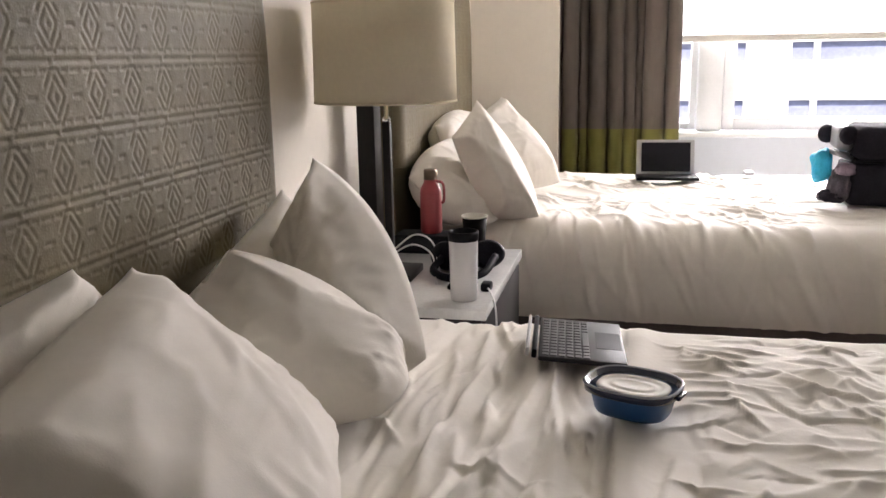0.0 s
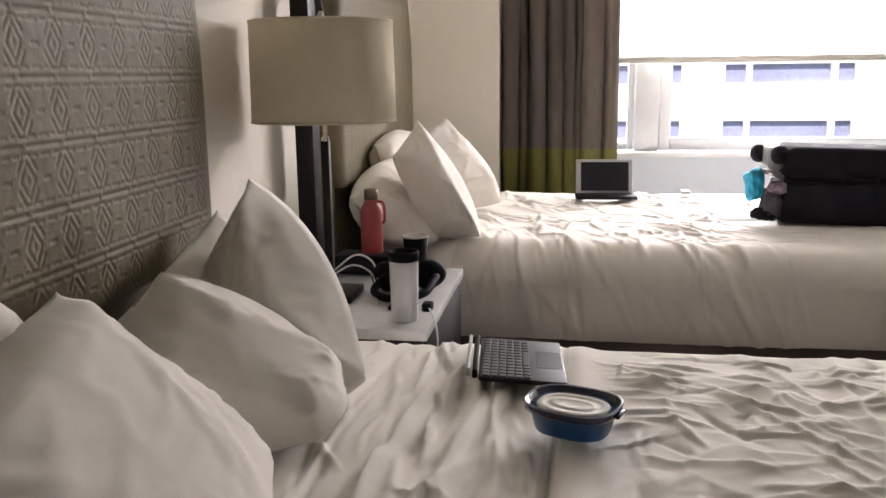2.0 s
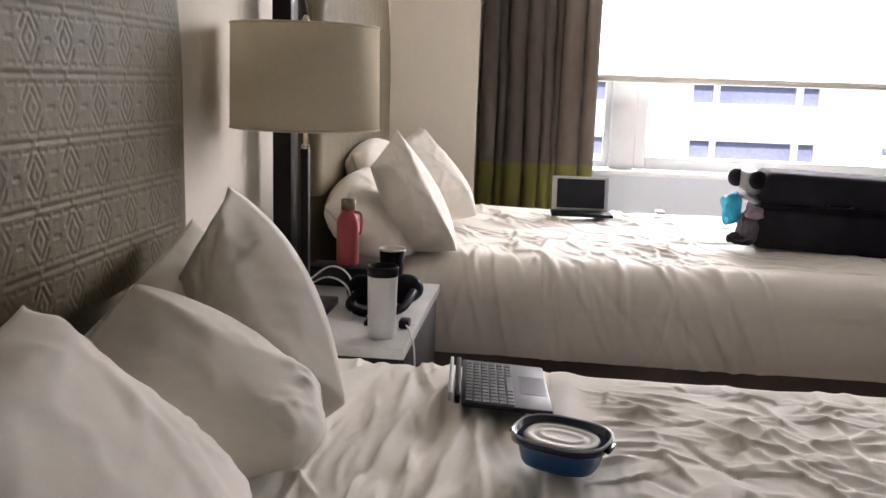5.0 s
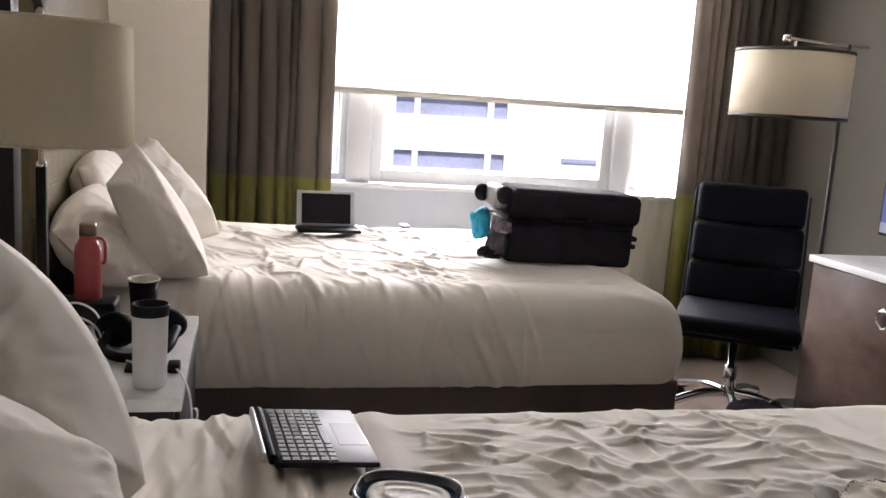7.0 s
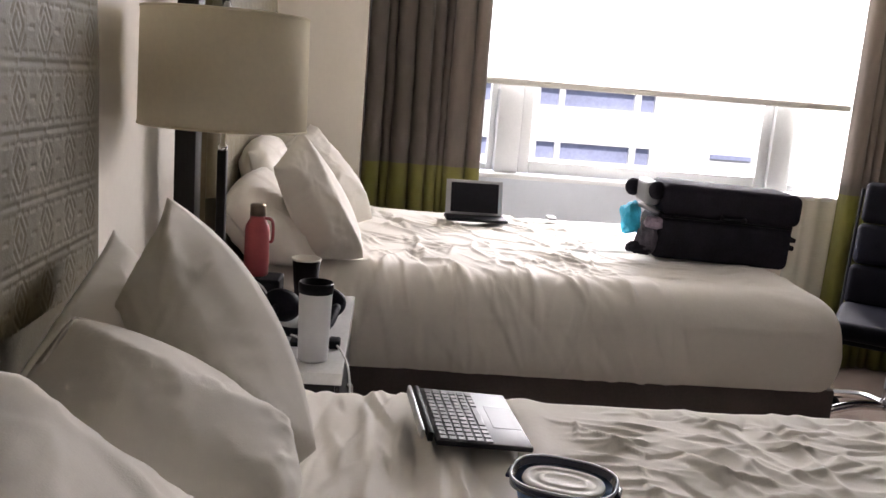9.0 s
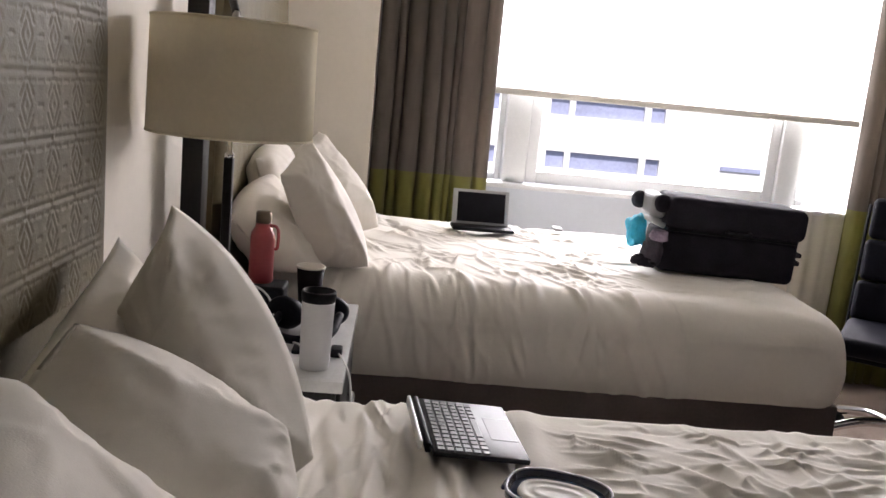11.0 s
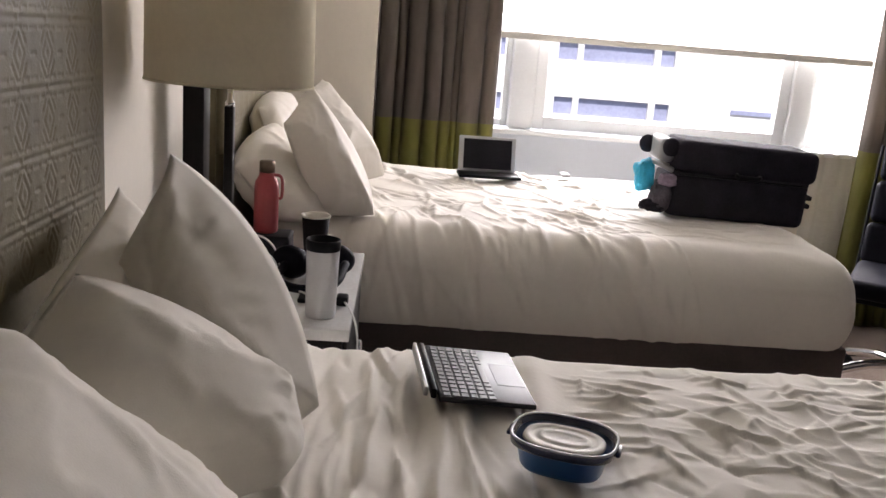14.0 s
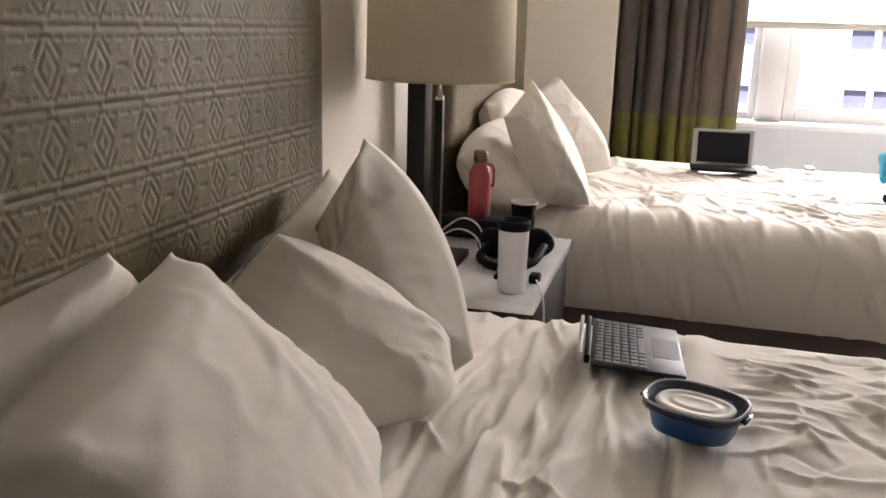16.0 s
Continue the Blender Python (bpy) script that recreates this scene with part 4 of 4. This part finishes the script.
fc = thing("food_container", "blue plastic food container with a milky lid on the bed", "container", pose(0.817, 1.814, 0.630, 0, 0, -21) @ Matrix.Diagonal((0.95, 0.97, 1.03, 1)))
part("tub", superellipse(bmesh.new(), [(0.052, 0.038, 0), (0.061, 0.046, 0.003), (0.064, 0.049, 0.008), (0.072, 0.056, 0.040), (0.075, 0.059, 0.043)], p=2.8), M_BLUE, fc, "blue tub")
lid = part("lid", superellipse(bmesh.new(), [(0.077, 0.061, 0.038), (0.081, 0.065, 0.040), (0.082, 0.066, 0.050), (0.0805, 0.0645, 0.0525), (0.077, 0.061, 0.052), (0.073, 0.057, 0.042)], p=2.8), M_NAVY, fc, "dark blue lid rim")
part("lip", superellipse(bmesh.new(), [(0.0825, 0.0665, 0.0508), (0.0815, 0.0655, 0.0535), (0.0785, 0.0625, 0.0535), (0.0775, 0.0615, 0.0515)], p=2.8, cap_first=False, cap_last=False), M_LIP, lid, "pale lip of the rim")
part("lid_panel", superellipse(bmesh.new(), [(0.064, 0.046, 0.0425), (0.062, 0.044, 0.0460), (0.052, 0.034, 0.0463), (0.0505, 0.0325, 0.0452), (0.041, 0.024, 0.0452), (0.0395, 0.0225, 0.0463), (0.031, 0.0155, 0.0464), (0.0295, 0.0140, 0.0458)], p=2.5), M_LID, lid, "milky lid panel with raised rings")
for sd in (-1, 1):
    part("tab", boxed(min(sd * 0.080, sd * 0.088), max(sd * 0.080, sd * 0.088), -0.018, 0.018, 0.040, 0.047, bevel=0.003), M_NAVY, lid, smooth="auto")


# a clear bag with white paper in its neck, crumpled on the duvet
bag = thing("plastic_bag", "clear crumpled plastic bag lying on the duvet", "bag", pose(1.575, 1.770, 0.632, 0, 0, 12))
bb = bmesh.new()
bmesh.ops.create_icosphere(bb, subdivisions=4, radius=1.0)
for v in bb.verts:
    q = v.co.copy()
    f = 1 + 0.22 * noise.noise(q * 1.9 + Vector((4.0, 0, 0))) - 0.14 * max(0.0, ridge(q * 3.4 + Vector((0, 7.0, 0)))) ** 2
    v.co = Vector((q.x * 0.075, q.y * 0.060, max(0.0, q.z * 0.5 + 0.5) * 0.045)) * f
part("film", bb, M_FILM, bag)
pp = bmesh.new()
bmesh.ops.create_icosphere(pp, subdivisions=3, radius=1.0)
for v in pp.verts:
    q = v.co.copy()
    f = 1 - 0.3 * max(0.0, ridge(q * 2.4)) ** 2
    v.co = Vector((-0.068 + q.x * 0.012 * f, 0.050 + q.y * 0.030 * f, 0.020 + q.z * 0.018 * f))
part("paper", pp, M_CABLE, bag, "crumpled white paper")


# ---------------------------------------------------------------- on the far bed
lt = thing("small_laptop", "small laptop with a dark screen standing open on the bed", "laptop", pose(0.945, 4.50, 0.640, 0, 0, 3))
part("base", boxed(-0.135, 0.140, -0.085, 0.045, 0.0, 0.014, bevel=0.003), M_BLACK, lt, smooth="auto")
sb = boxed(-0.130, 0.130, -0.004, 0.004, 0, 0.160, bevel=0.003)
bmesh.ops.transform(sb, matrix=pose(0, 0.04, 0.012, -14), verts=sb.verts)
scr = part("screen_shell", sb, M_SILVER, lt, "silver screen bezel", smooth="auto")
sg = boxed(-0.108, 0.112, -0.0052, -0.0042, 0.012, 0.147)
bmesh.ops.transform(sg, matrix=pose(0, 0.04, 0.012, -14), verts=sg.verts)
part("display", sg, M_SCREEN, scr, "dark switched-off display", smooth=False)

rem = thing("remote_control", "small pale remote lying on the bed", "remote")
part("body", boxed(1.305, 1.345, 4.62, 4.70, 0.640, 0.655, bevel=0.005), M_GREYP, rem, smooth="auto")

case = thing("suitcase", "black soft suitcase lying flat on the far bed", "suitcase", pose(1.856, 3.985, 0.626, 0, 1.5, -3) @ Matrix.Diagonal((0.985, 1.0, 1.06, 1)))
part("lower_shell", boxed(-0.278, 0.262, -0.125, 0.150, 0.0, 0.150, bevel=0.026, seg=4), M_CASE, case, smooth="auto")
part("upper_shell", boxed(-0.262, 0.285, -0.125, 0.150, 0.160, 0.276, bevel=0.030, seg=4), M_CASE, case, smooth="auto")
part("zip_band", boxed(-0.258, 0.255, -0.117, 0.142, 0.148, 0.162), M_CASE, case, smooth=False)
part("zip", tube([(-0.25, -0.1185, 0.155), (0.0, -0.1187, 0.156), (0.25, -0.1185, 0.155)], 0.004, 8), M_BLACK, case)
part("end_cap", boxed(-0.322, -0.262, -0.075, 0.13, 0.185, 0.272, bevel=0.02, seg=3), M_GREYP, case, "light grey end cap", smooth="auto")
for y, z, x in ((-0.085, 0.243, -0.285), (0.10, 0.232, -0.335)):
    w = lathe([(0, -0.020), (0.020, -0.020), (0.031, -0.014), (0.034, 0), (0.031, 0.014), (0.020, 0.020), (0, 0.020)], 28)
    bmesh.ops.transform(w, matrix=pose(x, y, z, 78, 0, 24), verts=w.verts)
    wheel = part("wheel", w, M_CASE, case)
    part("fork", boxed(x, -0.255, y - 0.016, y + 0.016, z - 0.014, z + 0.014, bevel=0.008), M_CASE, wheel, smooth="auto")
part("grip", tube([(-0.03, -0.124, 0.172), (-0.02, -0.142, 0.168), (0.05, -0.142, 0.168), (0.06, -0.124, 0.172)], 0.008), M_BLACK, case)
for k, (z, d) in enumerate(((0.075, 0.022), (0.102, 0.034), (0.128, 0.020), (0.143, 0.030))):
    part("strap_end", boxed(0.255, 0.258 + d, -0.11 + 0.02 * k, -0.05 + 0.02 * k, z, z + 0.017, bevel=0.005), M_CASE, case, smooth="auto")
part("pull_handle", tube([(-0.262, -0.07, 0.160), (-0.315, -0.08, 0.178), (-0.330, -0.02, 0.180), (-0.262, 0.0, 0.165)], 0.010), M_SILVER, case, "silver pull handle")


def crumple(name, c, size, mat, seed, label, cat):
    bm = bmesh.new()
    bmesh.ops.create_icosphere(bm, subdivisions=4, radius=1.0)
    for v in bm.verts:
        q = v.co.copy()
        f = 1 + 0.25 * noise.noise(q * 1.6 + Vector((seed, 0, 0))) - 0.16 * max(0.0, ridge(q * 2.6 + Vector((0, seed, 0)))) ** 2
        s = Vector([math.copysign(abs(a) ** 0.75, a) for a in q])
        v.co = Vector((s.x * size[0], s.y * size[1], max(s.z, -0.85) * size[2])) * f
    ob = part(name, bm, mat)
    ob.location = c
    return tagged(ob, label, cat)


crumple("toiletry_bag", (1.500, 3.965, 0.770), (0.040, 0.05, 0.066), M_CYAN, 3.0, "bright cyan nylon pouch beside the suitcase", "pouch")
crumple("folded_clothes", (1.555, 3.900, 0.705), (0.040, 0.04, 0.065), M_LILAC, 8.0, "crumpled grey and lilac clothes beside the suitcase", "clothes")
crumple("scarf", (1.570, 3.885, 0.768), (0.036, 0.03, 0.026), M_SCARF, 5.0, "crumpled pale lilac scarf squeezed beside the suitcase", "scarf")
crumple("shoe_bag", (1.530, 3.905, 0.665), (0.050, 0.045, 0.024), M_CASE, 12.0, "small black bag lying under the clothes", "bag")


# ---------------------------------------------------------------- by the window: chair, lamp, dresser, television
ch = thing("office_chair", "black padded leather office chair with a chrome star base", "chair", pose(2.87, 4.24, F, 0, 0, -33) @ Matrix.Diagonal((1.12, 1.12, 1.165, 1)))


def pad(x0, x1, y0, y1, z0, z1, b):
    return boxed(x0, x1, y0, y1, z0, z1, bevel=b, seg=4)


part("seat", pad(-0.245, 0.245, -0.27, 0.20, 0.405, 0.475, 0.03), M_LEATHER, ch, smooth="auto")
part("seat_pan", boxed(-0.22, 0.22, -0.23, 0.19, 0.385, 0.406, bevel=0.006), M_BLACK, ch, smooth="auto")
lean = pose(0, 0.20, 0.44, -9)
for k in range(3):
    bk = pad(-0.238 + 0.005 * k, 0.238 - 0.005 * k, -0.04, 0.03, 0.02 + k * 0.170, 0.188 + k * 0.170, 0.026)
    bmesh.ops.transform(bk, matrix=lean, verts=bk.verts)
    part("back_cushion", bk, M_LEATHER, ch, smooth="auto")
for s in (-1, 1):
    part("side_rail", tube([(s * 0.235, -0.20, 0.396), (s * 0.243, 0.17, 0.40), (s * 0.245, 0.235, 0.47), (s * 0.240, 0.31, 0.93)], 0.0065, 10), M_BLACK, ch, "dark metal side rail")
part("post", lathe([(0, 0.11), (0.028, 0.11), (0.028, 0.24), (0.018, 0.245), (0.018, 0.387), (0, 0.387)], 24), M_CHROME, ch, "chrome post")
for k in range(5):
    a = radians(72 * k - 6)
    d = Vector((math.cos(a), math.sin(a), 0))
    spoke = part("spoke", tube([d * 0.02 + Vector((0, 0, 0.125)), d * 0.14 + Vector((0, 0, 0.118)), d * 0.29 + Vector((0, 0, 0.075))], 0.019, 10), M_CHROME, ch, "chrome spoke")
    cw = lathe([(0, -0.02), (0.026, -0.02), (0.029, -0.012), (0.029, 0.012), (0.026, 0.02), (0, 0.02)], 20)
    bmesh.ops.transform(cw, matrix=Matrix.Translation(d * 0.29 + Vector((0, 0, 0.029))) @ pose(0, 0, 0, 90, 0, 72 * k), verts=cw.verts)
    part("caster", cw, M_BLACK, spoke)

crumple("duffel_bag", (2.79, 3.80, F + 0.115), (0.11, 0.20, 0.135), M_CASE, 21.0, "black duffel bag on the floor by the dresser", "bag")

FX, FYY = 3.055, 4.33
fl = thing("floor_lamp", "floor lamp with a cream drum shade hung from a steel arm", "lamp")
part("base", lathe([(0, 0), (0.14, 0), (0.14, 0.012), (0.13, 0.018), (0, 0.018)], 40, at=(3.36, FYY + 0.03, F)), M_STEEL, fl)
part("pole", lathe([(0, F + 0.018), (0.011, F + 0.018), (0.011, 1.63), (0, 1.63)], 16, at=(3.36, FYY + 0.03, 0)), M_SHADE_TRIM, fl, "dark slim pole")
part("arm", tube([(3.47, FYY + 0.03, 1.622), (3.36, FYY + 0.03, 1.624), (2.99, FYY, 1.632)], 0.007, 10, steps=3), M_STEEL, fl)
part("knuckle", lathe([(0, 0), (0.018, 0), (0.018, 0.03), (0, 0.03)], 16, at=(3.005, FYY, 1.615)), M_CHROME, fl, "chrome knuckle")
part("hanger", lathe([(0, 1.45), (0.008, 1.45), (0.008, 1.62), (0, 1.62)], 12, at=(FX, FYY, 0)), M_CHROME, fl)
drum("shade", 0.262, 0.262, 1.272, 1.568, (FX, FYY, 0), fl, M_SHADE, M_SHADE_TRIM)

dr = thing("dresser", "brown wood dresser with a white top and chrome ring pulls", "dresser")
DX, DZ, DY1, DY0 = 2.93, 0.705, 3.83, 2.03
part("top", boxed(DX - 0.015, 3.60, DY0 - 0.01, DY1 + 0.01, DZ - 0.03, DZ, bevel=0.003), M_STONE, dr, "white stone top", smooth="auto")
part("body", boxed(DX + 0.018, 3.58, DY0, DY1, F + 0.07, DZ - 0.03), M_BROWN, dr, smooth=False)
part("plinth", boxed(DX + 0.06, 3.56, DY0 + 0.03, DY1 - 0.03, F, F + 0.07), M_BLACK, dr, smooth=False)
for k in range(3):
    y1 = DY1 - 0.004 - k * 0.60
    door = part("door", boxed(DX, DX + 0.018, y1 - 0.592, y1, F + 0.085, DZ - 0.036, bevel=0.002), M_BROWN, dr, smooth="auto")
    rg = bmesh.new()
    for i in range(1):
        ring = [(DX - 0.016, y1 - 0.46 + 0.034 * math.sin(2 * math.pi * q / 24), DZ - 0.165 + 0.034 * math.cos(2 * math.pi * q / 24)) for q in range(25)]
        tube(ring, 0.006, 8, rg, steps=1)
        box(rg, DX - 0.02, DX, y1 - 0.468, y1 - 0.452, DZ - 0.136, DZ - 0.122, bevel=0.003)
    part("ring_pull", rg, M_CHROME, door, "chrome ring pull", smooth="auto")

wal = thing("wallet", "dark wallet lying on the dresser top", "wallet")
part("body", boxed(3.12, 3.22, 3.32, 3.42, DZ, DZ + 0.022, bevel=0.008, seg=3), M_BLACK, wal, smooth="auto")

tv = thing("television", "flat television showing blue and pale shapes above the dresser", "television")
part("casing", boxed(3.62, 3.66, 3.22, 4.30, 0.735, 1.36, bevel=0.006), M_BLACK, tv, smooth="auto")
part("bracket", boxed(3.66, X1, 3.6, 3.92, 0.95, 1.15), M_BLACK, tv, smooth=False)


def glow(name, c, s):
    m = bpy.data.materials.new(name)
    m.use_nodes = True
    p = m.node_tree.nodes["Principled BSDF"]
    p.inputs["Base Color"].default_value = (0.02, 0.02, 0.02, 1)
    p.inputs["Emission Color"].default_value, p.inputs["Emission Strength"].default_value = (*c, 1), s
    return m


part("screen", boxed(3.6185, 3.6195, 3.235, 4.285, 0.75, 1.345), glow("screen_pale_blue", (0.35, 0.42, 0.72), 0.5), tv, "lit screen", smooth=False)
part("picture_shape", boxed(3.6165, 3.6175, 3.60, 4.285, 0.75, 0.98), glow("screen_blue", (0.05, 0.09, 0.45), 0.5), tv, "deep blue picture area", smooth=False)
part("picture_shape", boxed(3.6145, 3.6155, 4.10, 4.285, 0.75, 0.80), glow("screen_pale", (0.4, 0.42, 0.6), 0.5), tv, "pale picture area", smooth=False)
